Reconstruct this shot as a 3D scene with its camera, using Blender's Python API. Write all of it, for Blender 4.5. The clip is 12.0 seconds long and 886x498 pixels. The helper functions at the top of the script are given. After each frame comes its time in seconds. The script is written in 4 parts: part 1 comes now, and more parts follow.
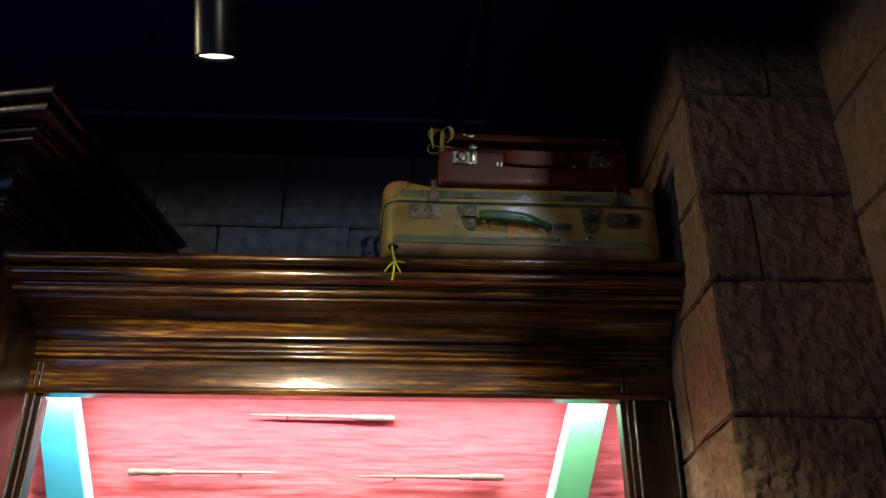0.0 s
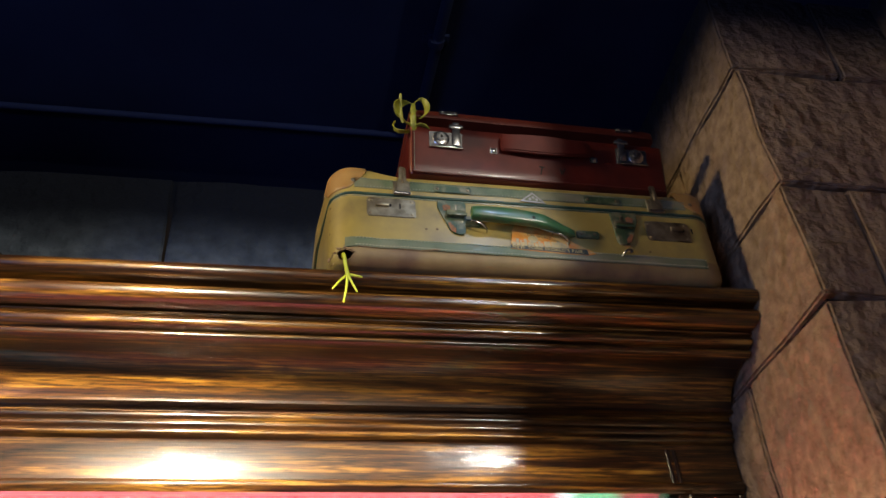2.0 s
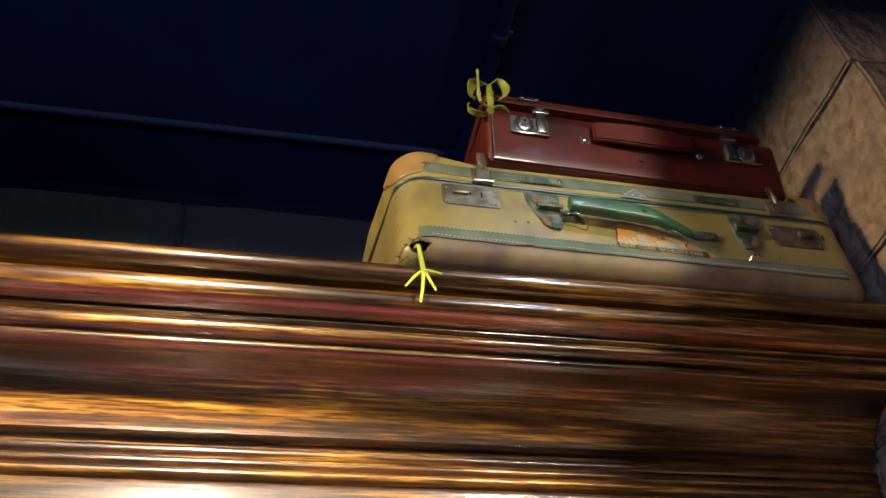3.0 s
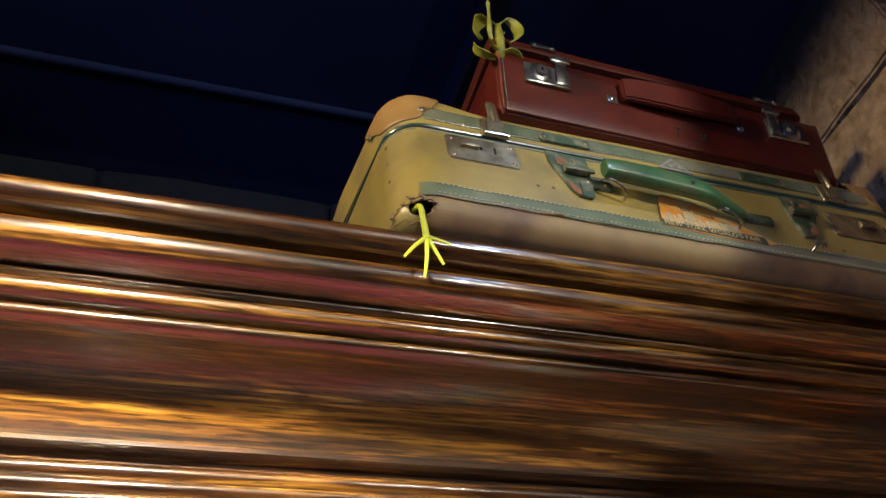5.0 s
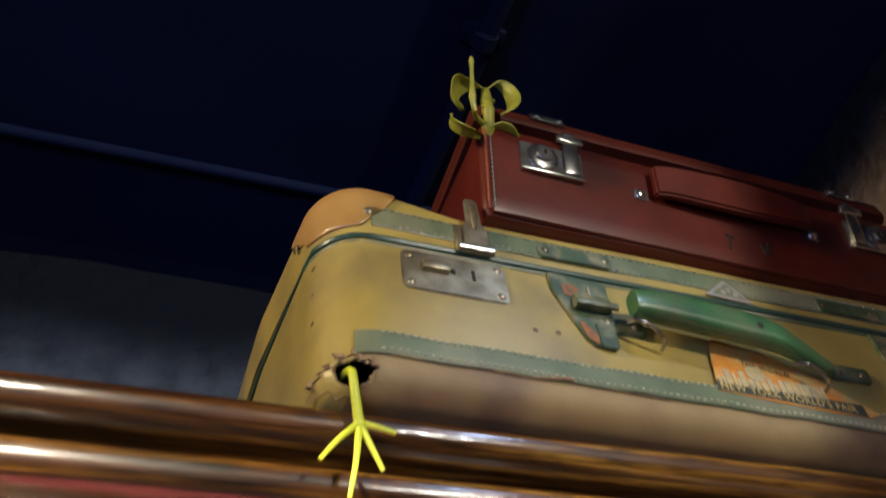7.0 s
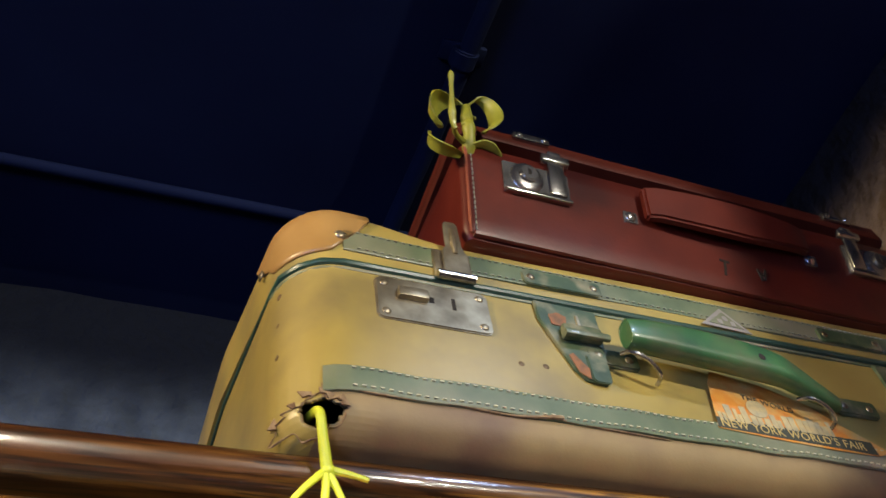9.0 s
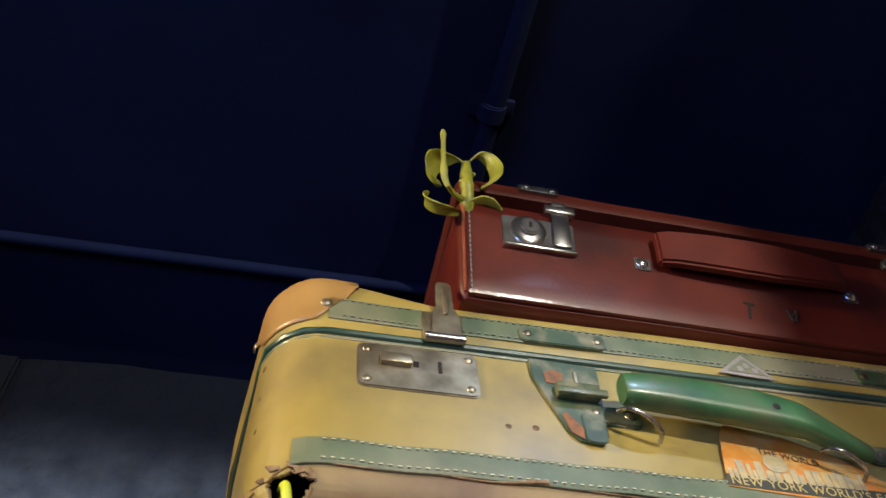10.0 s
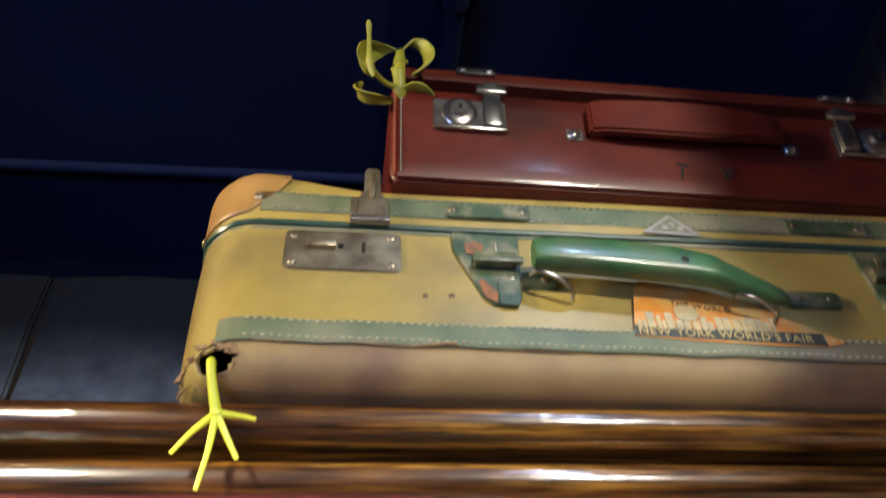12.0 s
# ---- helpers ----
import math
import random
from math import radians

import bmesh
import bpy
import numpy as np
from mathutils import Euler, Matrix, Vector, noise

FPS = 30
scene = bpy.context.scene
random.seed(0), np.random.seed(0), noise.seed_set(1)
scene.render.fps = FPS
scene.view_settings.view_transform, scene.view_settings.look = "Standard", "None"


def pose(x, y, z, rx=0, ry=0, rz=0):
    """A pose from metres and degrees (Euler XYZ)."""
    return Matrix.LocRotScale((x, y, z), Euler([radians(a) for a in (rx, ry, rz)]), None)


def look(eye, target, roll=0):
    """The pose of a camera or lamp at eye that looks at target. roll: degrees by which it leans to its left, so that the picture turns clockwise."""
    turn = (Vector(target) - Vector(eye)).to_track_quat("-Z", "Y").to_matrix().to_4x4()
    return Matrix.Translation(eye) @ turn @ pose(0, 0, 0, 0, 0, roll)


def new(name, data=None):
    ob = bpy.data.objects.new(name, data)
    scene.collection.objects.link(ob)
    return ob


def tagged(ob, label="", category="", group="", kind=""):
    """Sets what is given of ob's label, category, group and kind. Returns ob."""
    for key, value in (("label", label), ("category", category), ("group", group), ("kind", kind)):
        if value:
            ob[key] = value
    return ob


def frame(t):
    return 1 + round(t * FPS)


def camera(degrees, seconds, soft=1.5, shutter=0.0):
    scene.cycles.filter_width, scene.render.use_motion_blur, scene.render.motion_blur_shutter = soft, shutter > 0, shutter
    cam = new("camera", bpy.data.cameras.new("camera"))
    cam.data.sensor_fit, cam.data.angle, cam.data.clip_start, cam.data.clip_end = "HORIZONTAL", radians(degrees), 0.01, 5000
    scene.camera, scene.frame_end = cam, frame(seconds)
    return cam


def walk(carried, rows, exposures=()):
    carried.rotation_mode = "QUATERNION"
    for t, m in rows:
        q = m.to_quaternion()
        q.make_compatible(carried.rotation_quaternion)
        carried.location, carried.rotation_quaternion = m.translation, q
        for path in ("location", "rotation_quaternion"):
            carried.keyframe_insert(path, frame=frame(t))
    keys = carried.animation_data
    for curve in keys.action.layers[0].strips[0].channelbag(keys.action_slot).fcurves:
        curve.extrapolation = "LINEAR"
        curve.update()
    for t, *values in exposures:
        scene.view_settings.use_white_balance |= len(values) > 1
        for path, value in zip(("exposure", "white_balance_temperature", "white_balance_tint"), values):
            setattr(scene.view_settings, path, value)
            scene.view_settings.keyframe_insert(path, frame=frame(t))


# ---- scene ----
cam = camera(52.7, 12.0, shutter=0.4)
PATH = [
    (0, (0.071, -1.75, 1.368), (0.137, 0.015, 2.306), -0.0),
    (0.5, (-0.006, -1.609, 1.4), (0.111, 0.117, 2.403), -0.4),
    (1, (-0.086, -1.458, 1.405), (0.152, 0.218, 2.47), -2.4),
    (1.5, (-0.087, -1.245, 1.44), (0.232, 0.376, 2.567), -4.3),
    (2, (-0.059, -1.027, 1.499), (0.283, 0.517, 2.723), -4.8),
    (2.5, (-0.079, -0.872, 1.52), (0.25, 0.597, 2.836), -4.3),
    (3, (-0.154, -0.708, 1.566), (0.235, 0.667, 2.965), -6.3),
    (3.5, (-0.214, -0.612, 1.581), (0.305, 0.67, 3.026), -9.7),
    (3.7, (-0.237, -0.592, 1.588), (0.35, 0.662, 3.032), -11.4),
    (5.5, (-0.156, -0.437, 1.776), (0.409, 0.874, 3.177), -8.8),
    (6, (-0.134, -0.399, 1.843), (0.428, 0.918, 3.238), -8.6),
    (6.5, (-0.111, -0.38, 1.909), (0.456, 0.872, 3.362), -8.9),
    (7, (-0.084, -0.366, 1.967), (0.472, 0.859, 3.447), -8.4),
    (7.2, (-0.079, -0.359, 1.989), (0.474, 0.826, 3.502), -8.6),
    (8.8, (-0.083, -0.336, 2.002), (0.517, 0.81, 3.528), -10.2),
    (9, (-0.07, -0.337, 2.002), (0.52, 0.829, 3.516), -10.3),
    (9.5, (-0.028, -0.348, 2.007), (0.417, 0.811, 3.575), -7.8),
    (10, (0.011, -0.359, 2.006), (0.34, 0.787, 3.612), -5.5),
    (10.5, (0.053, -0.362, 2.003), (0.353, 0.811, 3.595), -6.0),
    (11, (0.078, -0.371, 2.003), (0.303, 0.799, 3.609), -4.6),
    (11.5, (0.096, -0.375, 1.995), (0.328, 0.833, 3.572), -5.3),
    (12, (0.105, -0.383, 1.969), (0.298, 0.958, 3.441), -4.2),
]
EXPOSURE = [(0, -1.5), (1.0, -0.95), (1.5, -0.4), (2.5, 0.35), (3.5, 0.6), (6, 0.25), (9, 0.75), (12, 0.9)]
walk(cam, [(t, look(eye, target, roll)) for t, eye, target, roll in PATH], EXPOSURE)

# ---- world and lights ----
world = bpy.data.worlds.new("world")
scene.world = world
world.use_nodes = True
world.node_tree.nodes["Background"].inputs[0].default_value = (0.02, 0.03, 0.07, 1)
world.node_tree.nodes["Background"].inputs[1].default_value = 0.2


def lamp(name, kind, energy, colour, m, **more):
    data = bpy.data.lights.new(name, kind)
    data.energy, data.color = energy, colour
    for key in more:
        if key == "size": data.size = more[key]
        if key == "size_y": data.shape, data.size_y = "RECTANGLE", more[key]
        if key == "radius": data.shadow_soft_size = more[key]
        if key == "cone": data.spot_size = radians(more[key])
        if key == "blend": data.spot_blend = more[key]
    if kind == "AREA" and "size_y" not in more:
        data.shape = "DISK"
    ob = new(name, data)
    ob.matrix_world = m
    return ob


KEY = (1.22, -3.45, 2.55)
lamp("key_spot", "SPOT", 225, (1.0, 0.94, 0.82), look(KEY, (0.0, 0.1, 2.3)), radius=0.012, cone=50, blend=0.5)
PENDANT = (-0.270, -0.545, 2.368)
AIM = Vector((0.02, 0.47, -0.88)).normalized()
lamp("pendant_light", "SPOT", 180, (1.0, 0.88, 0.66), look(Vector(PENDANT) + AIM * 0.003, Vector(PENDANT) + AIM), radius=0.024, cone=118, blend=0.35)
lamp("cool_spot", "SPOT", 8.0, (0.50, 0.66, 1.0), look((0.45, -0.75, 2.86), (0.16, 0.2, 2.12)), radius=0.03, cone=24, blend=0.3)
lamp("warm_spot", "SPOT", 66, (1.0, 0.79, 0.48), look((-1.30, -0.50, 2.72), (0.62, -0.08, 1.90)), radius=0.09, cone=58, blend=0.7)
lamp("cabinet_strip", "AREA", 29, (1.0, 0.97, 0.99), pose(-0.12, 0.34, 2.10, 22, 0, 0), size=1.5, size_y=0.05)
# Unseen pinkish area lamp, added for reflections in the cove; no showcase stands there.
lamp("showcase_glow", "AREA", 2.0, (1.0, 0.62, 0.56), look((-0.5, -2.35, 0.75), (-0.2, 0.2, 1.6)), size=2.2, size_y=0.3)
# Unseen blue fill, added to tint ceiling and wall; no display case behind it.
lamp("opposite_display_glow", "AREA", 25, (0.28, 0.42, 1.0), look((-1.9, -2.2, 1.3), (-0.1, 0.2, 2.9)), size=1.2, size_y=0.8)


# ---- materials ----
def material(name, colour, rough=0.5, metal=0.0, colour2=None, scale=20.0, stretch=(1, 1, 1), bump=0.0, bump_scale=60.0, coat=0.0, detail=6.0, stain=None, stain_scale=4.0, spec=0.5, island=0.0, bump_dist=0.004, rough2=None):
    m = bpy.data.materials.new(name)
    m.use_nodes = True
    t = m.node_tree
    n, l = t.nodes, t.links
    b = n["Principled BSDF"]
    b.inputs["Roughness"].default_value, b.inputs["Metallic"].default_value = rough, metal
    b.inputs["Coat Weight"].default_value, b.inputs["Coat Roughness"].default_value = coat, 0.12
    b.inputs["Specular IOR Level"].default_value = spec
    co = n.new("ShaderNodeTexCoord")
    mp = n.new("ShaderNodeMapping")
    mp.inputs["Scale"].default_value = stretch
    l.new(co.outputs["Object"], mp.inputs["Vector"])
    noise1 = n.new("ShaderNodeTexNoise")
    noise1.inputs["Scale"].default_value, noise1.inputs["Detail"].default_value = scale, detail
    l.new(mp.outputs["Vector"], noise1.inputs["Vector"])
    ramp = n.new("ShaderNodeValToRGB")
    ramp.color_ramp.elements[0].position, ramp.color_ramp.elements[1].position = 0.32, 0.68
    ramp.color_ramp.elements[0].color = (*(colour2 or [c * 0.75 for c in colour]), 1)
    ramp.color_ramp.elements[1].color = (*colour, 1)
    l.new(noise1.outputs["Fac"], ramp.inputs["Fac"])
    out = ramp.outputs["Color"]
    if stain:
        noise2 = n.new("ShaderNodeTexNoise")
        noise2.inputs["Scale"].default_value, noise2.inputs["Detail"].default_value = stain_scale, 4
        l.new(mp.outputs["Vector"], noise2.inputs["Vector"])
        r2 = n.new("ShaderNodeValToRGB")
        r2.color_ramp.elements[0].position, r2.color_ramp.elements[1].position = 0.45, 0.7
        l.new(noise2.outputs["Fac"], r2.inputs["Fac"])
        mix = n.new("ShaderNodeMix")
        mix.data_type = "RGBA"
        l.new(r2.outputs["Color"], mix.inputs["Factor"])
        l.new(out, mix.inputs[6])
        mix.inputs[7].default_value = (*stain, 1)
        out = mix.outputs[2]
    if island:
        info = n.new("ShaderNodeObjectInfo")
        hsv = n.new("ShaderNodeHueSaturation")
        mr = n.new("ShaderNodeMapRange")
        mr.inputs["To Min"].default_value, mr.inputs["To Max"].default_value = 1 - island, 1 + island
        l.new(info.outputs["Random"], mr.inputs["Value"])
        l.new(mr.outputs["Result"], hsv.inputs["Value"])
        l.new(out, hsv.inputs["Color"])
        out = hsv.outputs["Color"]
    l.new(out, b.inputs["Base Color"])
    if rough2 is not None:
        mr = n.new("ShaderNodeMapRange")
        mr.inputs["To Min"].default_value, mr.inputs["To Max"].default_value = rough, rough2
        l.new(noise1.outputs["Fac"], mr.inputs["Value"])
        l.new(mr.outputs["Result"], b.inputs["Roughness"])
    if bump:
        noise3 = n.new("ShaderNodeTexNoise")
        noise3.inputs["Scale"].default_value, noise3.inputs["Detail"].default_value = bump_scale, 8
        l.new(mp.outputs["Vector"], noise3.inputs["Vector"])
        bp = n.new("ShaderNodeBump")
        bp.inputs["Strength"].default_value, bp.inputs["Distance"].default_value = bump, bump_dist
        l.new(noise3.outputs["Fac"], bp.inputs["Height"])
        l.new(bp.outputs["Normal"], b.inputs["Normal"])
        l.new(bp.outputs["Normal"], b.inputs["Coat Normal"])
    return m


def glow(name, colour, strength):
    m = bpy.data.materials.new(name)
    m.use_nodes = True
    b = m.node_tree.nodes["Principled BSDF"]
    b.inputs["Base Color"].default_value = (*colour, 1)
    b.inputs["Emission Color"].default_value, b.inputs["Emission Strength"].default_value = (*colour, 1), strength
    return m


def shade_fade(m, low, high, axis="Z"):
    """Light falloff put into the colour of the upper or rear part of a themed surface, with a ragged soft edge between
    two heights or depths.
    """
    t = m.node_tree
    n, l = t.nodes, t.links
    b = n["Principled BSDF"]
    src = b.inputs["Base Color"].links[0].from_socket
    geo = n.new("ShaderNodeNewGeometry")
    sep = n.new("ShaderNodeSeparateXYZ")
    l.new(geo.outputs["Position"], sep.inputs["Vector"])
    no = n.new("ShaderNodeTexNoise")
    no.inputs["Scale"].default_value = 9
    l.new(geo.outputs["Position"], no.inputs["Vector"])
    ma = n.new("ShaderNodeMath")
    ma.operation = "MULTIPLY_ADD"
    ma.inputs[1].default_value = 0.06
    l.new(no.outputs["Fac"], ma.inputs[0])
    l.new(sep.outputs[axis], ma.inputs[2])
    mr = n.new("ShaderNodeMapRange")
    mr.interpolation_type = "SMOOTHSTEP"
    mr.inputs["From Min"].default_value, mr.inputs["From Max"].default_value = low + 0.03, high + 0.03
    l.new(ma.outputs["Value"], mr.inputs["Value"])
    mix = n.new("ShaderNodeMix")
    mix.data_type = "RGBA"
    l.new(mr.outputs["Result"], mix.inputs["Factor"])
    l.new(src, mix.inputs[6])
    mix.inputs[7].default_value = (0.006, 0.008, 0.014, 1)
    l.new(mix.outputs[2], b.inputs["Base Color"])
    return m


def oak(name, light, mid, dark, along, gloss):
    """Varnished oak: long grain with cathedral figure along the axis, dark pores and streaks, under a clear coat."""
    m = bpy.data.materials.new(name)
    m.use_nodes = True
    n, l = m.node_tree.nodes, m.node_tree.links
    b = n["Principled BSDF"]
    co = n.new("ShaderNodeTexCoord")

    def mapped(scale, off=0.0):
        mp = n.new("ShaderNodeMapping")
        mp.inputs["Scale"].default_value = tuple(scale[(k - along) % 3] for k in range(3))
        mp.inputs["Location"].default_value = (off, off, off)
        l.new(co.outputs["Object"], mp.inputs["Vector"])
        return mp.outputs["Vector"]

    def noisy(vec, scale, detail, dist=0.0):
        t = n.new("ShaderNodeTexNoise")
        t.inputs["Scale"].default_value, t.inputs["Detail"].default_value, t.inputs["Distortion"].default_value = scale, detail, dist
        l.new(vec, t.inputs["Vector"])
        return t.outputs["Fac"]

    def ramp(fac, *stops):
        r = n.new("ShaderNodeValToRGB")
        while len(r.color_ramp.elements) < len(stops):
            r.color_ramp.elements.new(0.5)
        for e, (p, c) in zip(r.color_ramp.elements, stops):
            e.position, e.color = p, (*c, 1)
        l.new(fac, r.inputs["Fac"])
        return r.outputs["Color"]

    def blend(kind, fac, a, c):
        x = n.new("ShaderNodeMix")
        x.data_type, x.blend_type = "RGBA", kind
        if isinstance(fac, float):
            x.inputs["Factor"].default_value = fac
        else:
            l.new(fac, x.inputs["Factor"])
        l.new(a, x.inputs[6])
        l.new(c, x.inputs[7])
        return x.outputs[2]

    def maths(op, a, c):
        x = n.new("ShaderNodeMath")
        x.operation = op
        l.new(a, x.inputs[0])
        x.inputs[1].default_value = c
        return x.outputs["Value"]

    # growth rings: contours of a slow field, so that they close into long cathedral loops
    field = noisy(mapped((1.5, 13, 13), 2.0), 1.0, 2.0, 0.25)
    ring = maths("PINGPONG", maths("MULTIPLY", field, 15.0), 0.5)
    rings = ramp(ring, (0.0, (0.36, 0.28, 0.22)), (0.16, (0.72, 0.64, 0.58)), (0.42, (1, 1, 1)))
    low = tuple((a + 2 * c) / 3 for a, c in zip(dark, mid))
    figure = ramp(noisy(mapped((2.8, 95, 95), 1.0), 1.4, 10, 0.6), (0.36, low), (0.49, mid), (0.63, light))
    pores = ramp(noisy(mapped((24, 420, 420)), 1.0, 5), (0.38, (0.10, 0.07, 0.05)), (0.50, (1, 1, 1)))
    patch = ramp(noisy(mapped((1.3, 9, 9), 3.0), 1.5, 6, 0.8), (0.36, (0.035, 0.022, 0.018)), (0.50, (0.35, 0.30, 0.27)), (0.64, (1, 1, 1)))
    col = blend("MULTIPLY", 0.8, figure, rings)
    col = blend("MULTIPLY", 0.9, blend("MULTIPLY", 0.8, col, pores), patch)
    l.new(col, b.inputs["Base Color"])
    b.inputs["Roughness"].default_value, b.inputs["Specular IOR Level"].default_value = 0.38, 0.3
    b.inputs["Coat Weight"].default_value = gloss
    wear = n.new("ShaderNodeMapRange")
    wear.inputs["From Min"].default_value, wear.inputs["From Max"].default_value = 0.35, 0.7
    wear.inputs["To Min"].default_value, wear.inputs["To Max"].default_value = 0.08, 0.19
    l.new(noisy(mapped((6, 22, 22), 5.0), 2.0, 5), wear.inputs["Value"])
    l.new(wear.outputs["Result"], b.inputs["Coat Roughness"])

    def bumped(height, strength, distance, under=None):
        x = n.new("ShaderNodeBump")
        x.inputs["Strength"].default_value, x.inputs["Distance"].default_value = strength, distance
        l.new(height, x.inputs["Height"])
        if under:
            l.new(under, x.inputs["Normal"])
        return x.outputs["Normal"]

    grain = bumped(noisy(mapped((2.8, 95, 95), 1.0), 1.4, 10, 0.6), 0.2, 0.0010)
    grain = bumped(noisy(mapped((14, 330, 330)), 1.0, 4), 0.35, 0.0007, grain)
    peel = bumped(noisy(mapped((55, 150, 150)), 3, 3), 0.35, 0.0005, grain)
    peel = bumped(noisy(mapped((9, 30, 30), 7.0), 2, 3), 0.35, 0.0015, peel)
    l.new(grain, b.inputs["Normal"])
    l.new(peel, b.inputs["Coat Normal"])
    return m


WOOD = oak("varnished_oak", (0.58, 0.300, 0.042), (0.160, 0.064, 0.012), (0.018, 0.007, 0.004), 0, 1.0)
# Near-black oak copies; the tall cabinet's lack of lamp light is in their colour.
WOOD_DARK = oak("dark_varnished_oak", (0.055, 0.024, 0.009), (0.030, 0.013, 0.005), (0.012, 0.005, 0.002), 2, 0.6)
WOOD_UNLIT = oak("unlit_varnished_oak_boards", (0.055, 0.024, 0.009), (0.030, 0.013, 0.005), (0.012, 0.005, 0.002), 1, 0.6)
# Missing lamp light is put into these colours: dark above, STONE also behind.
STONE = shade_fade(shade_fade(material("carved_stone_plaster", (0.40, 0.275, 0.150), 0.92, 0, (0.23, 0.150, 0.080), 46, (1, 1, 1), 1.0, 30, 0, 10, (0.22, 0.15, 0.10), 5, spec=0.2, island=0.10, bump_dist=0.030), 2.69, 2.85), 0.16, 0.42, "Y")
WALLSTONE = shade_fade(material("grey_stone_plaster", (0.175, 0.210, 0.250), 0.9, 0, (0.090, 0.110, 0.135), 26, (1, 1, 1), 0.9, 36, 0, 8, spec=0.2, island=0.07, bump_dist=0.018), 2.60, 2.81)
MORTAR = shade_fade(material("dark_mortar", (0.03, 0.022, 0.016), 0.95, 0, None, 30, bump=0.4, spec=0.1), 2.72, 2.85)
BLACK = material("black_ceiling_paint", (0.009, 0.015, 0.046), 0.8, 0, (0.006, 0.010, 0.034), 6, bump=0.05, bump_scale=90, spec=0.1)
CARPET = material("dark_floor_boards", (0.06, 0.035, 0.02), 0.5, 0, None, 8, (1, 8, 1), 0.2, 30)
TAN = material("olive_tan_vulcanised_fibre", (0.440, 0.335, 0.088), 0.36, 0, (0.340, 0.250, 0.058), 11, (1, 1, 1), 0.10, 160, 0.2, 8, (0.225, 0.172, 0.062), 15, bump_dist=0.001)
KRAFT = material("bare_brown_board", (0.35, 0.240, 0.090), 0.6, 0, (0.25, 0.168, 0.064), 14, (1, 1, 1), 0.3, 120, 0, 7, (0.17, 0.10, 0.050), 13, bump_dist=0.001)
TORN = material("torn_cardboard", (0.36, 0.24, 0.12), 0.9, 0, (0.13, 0.07, 0.03), 160, bump=0.6, bump_scale=200, bump_dist=0.001)
DARK = material("dark_inside", (0.02, 0.015, 0.01), 0.9)
CORNER = material("tan_leather", (0.42, 0.245, 0.075), 0.38, 0, (0.32, 0.175, 0.05), 25, (1, 1, 1), 0.15, 220, 0.25, 6, bump_dist=0.0008)
BAND = material("faded_green_leather_band", (0.150, 0.185, 0.092), 0.5, 0, (0.085, 0.118, 0.055), 40, (1, 1, 1), 0.2, 240, 0.1, 6, (0.27, 0.25, 0.15), 12, bump_dist=0.0008)
PIPING = material("dark_green_piping", (0.03, 0.085, 0.06), 0.3, 0, (0.02, 0.055, 0.04), 40, coat=0.4)
GREEN = material("green_moulded_leather", (0.055, 0.155, 0.050), 0.36, 0, (0.028, 0.090, 0.034), 45, (1, 1, 1), 0.15, 160, 0.2, 8, (0.10, 0.125, 0.055), 30, bump_dist=0.0008)
TAB = material("worn_green_leather_tab", (0.065, 0.105, 0.045), 0.45, 0, (0.034, 0.062, 0.028), 40, (1, 1, 1), 0.3, 200, 0.2, 6, (0.24, 0.22, 0.12), 60, bump_dist=0.0008)
STITCH = material("cream_thread", (0.66, 0.62, 0.42), 0.8, 0, (0.45, 0.42, 0.27), 300)
FADED = material("faded_thread", (0.34, 0.34, 0.24), 0.8, 0, (0.20, 0.21, 0.14), 300)
BRASS = material("aged_nickel_plate", (0.46, 0.40, 0.27), 0.34, 0.85, (0.26, 0.21, 0.13), 60, (1, 1, 1), 0.2, 120, 0, 8, (0.13, 0.10, 0.06), 38, bump_dist=0.0008, rough2=0.5)
CHROME = material("worn_chrome", (0.50, 0.49, 0.47), 0.24, 0.95, (0.24, 0.23, 0.21), 70, bump=0.1, bump_scale=90, bump_dist=0.0006)
DULL = material("dull_brown_metal", (0.16, 0.10, 0.04), 0.5, 0.3, (0.09, 0.05, 0.02), 60)
RUST = material("orange_rust", (0.40, 0.15, 0.05), 0.8, 0, (0.16, 0.09, 0.05), 120, bump=0.4, bump_scale=300, bump_dist=0.0008)
RED = material("oxblood_leather", (0.120, 0.017, 0.008), 0.40, 0, (0.082, 0.010, 0.005), 24, (1, 1, 1), 0.22, 260, 0.12, 7, (0.045, 0.008, 0.006), 11, bump_dist=0.0006, spec=0.3)
RED_DULL = material("dull_oxblood_leather", (0.080, 0.015, 0.008), 0.55, 0, (0.065, 0.011, 0.006), 22, (1, 1, 1), 0.15, 260, 0, 7, bump_dist=0.0006, spec=0.15)
RED_EDGE = material("worn_oxblood_edge", (0.30, 0.085, 0.035), 0.45, 0, (0.15, 0.03, 0.015), 60, bump=0.2, bump_scale=200, bump_dist=0.0006)
LEAF = material("yellow_green_painted_resin", (0.32, 0.315, 0.030), 0.5, 0, (0.19, 0.195, 0.018), 60, (1, 1, 1), 0.2, 200, 0.1, 6, bump_dist=0.0006)
LIMB = material("bright_yellow_green_resin", (0.66, 0.70, 0.04), 0.45, 0, (0.52, 0.58, 0.03), 80, (1, 1, 1), 0.2, 200, 0.1, 6, bump_dist=0.0006)
VELVET = material("crumpled_red_cloth", (0.66, 0.125, 0.135), 0.75, 0, (0.52, 0.075, 0.090), 22, (0.45, 1, 3.2), 0.7, 14, 0, 12, bump_dist=0.014)
BOARD = material("green_painted_board", (0.10, 0.34, 0.16), 0.4, 0, (0.085, 0.29, 0.135), 12)
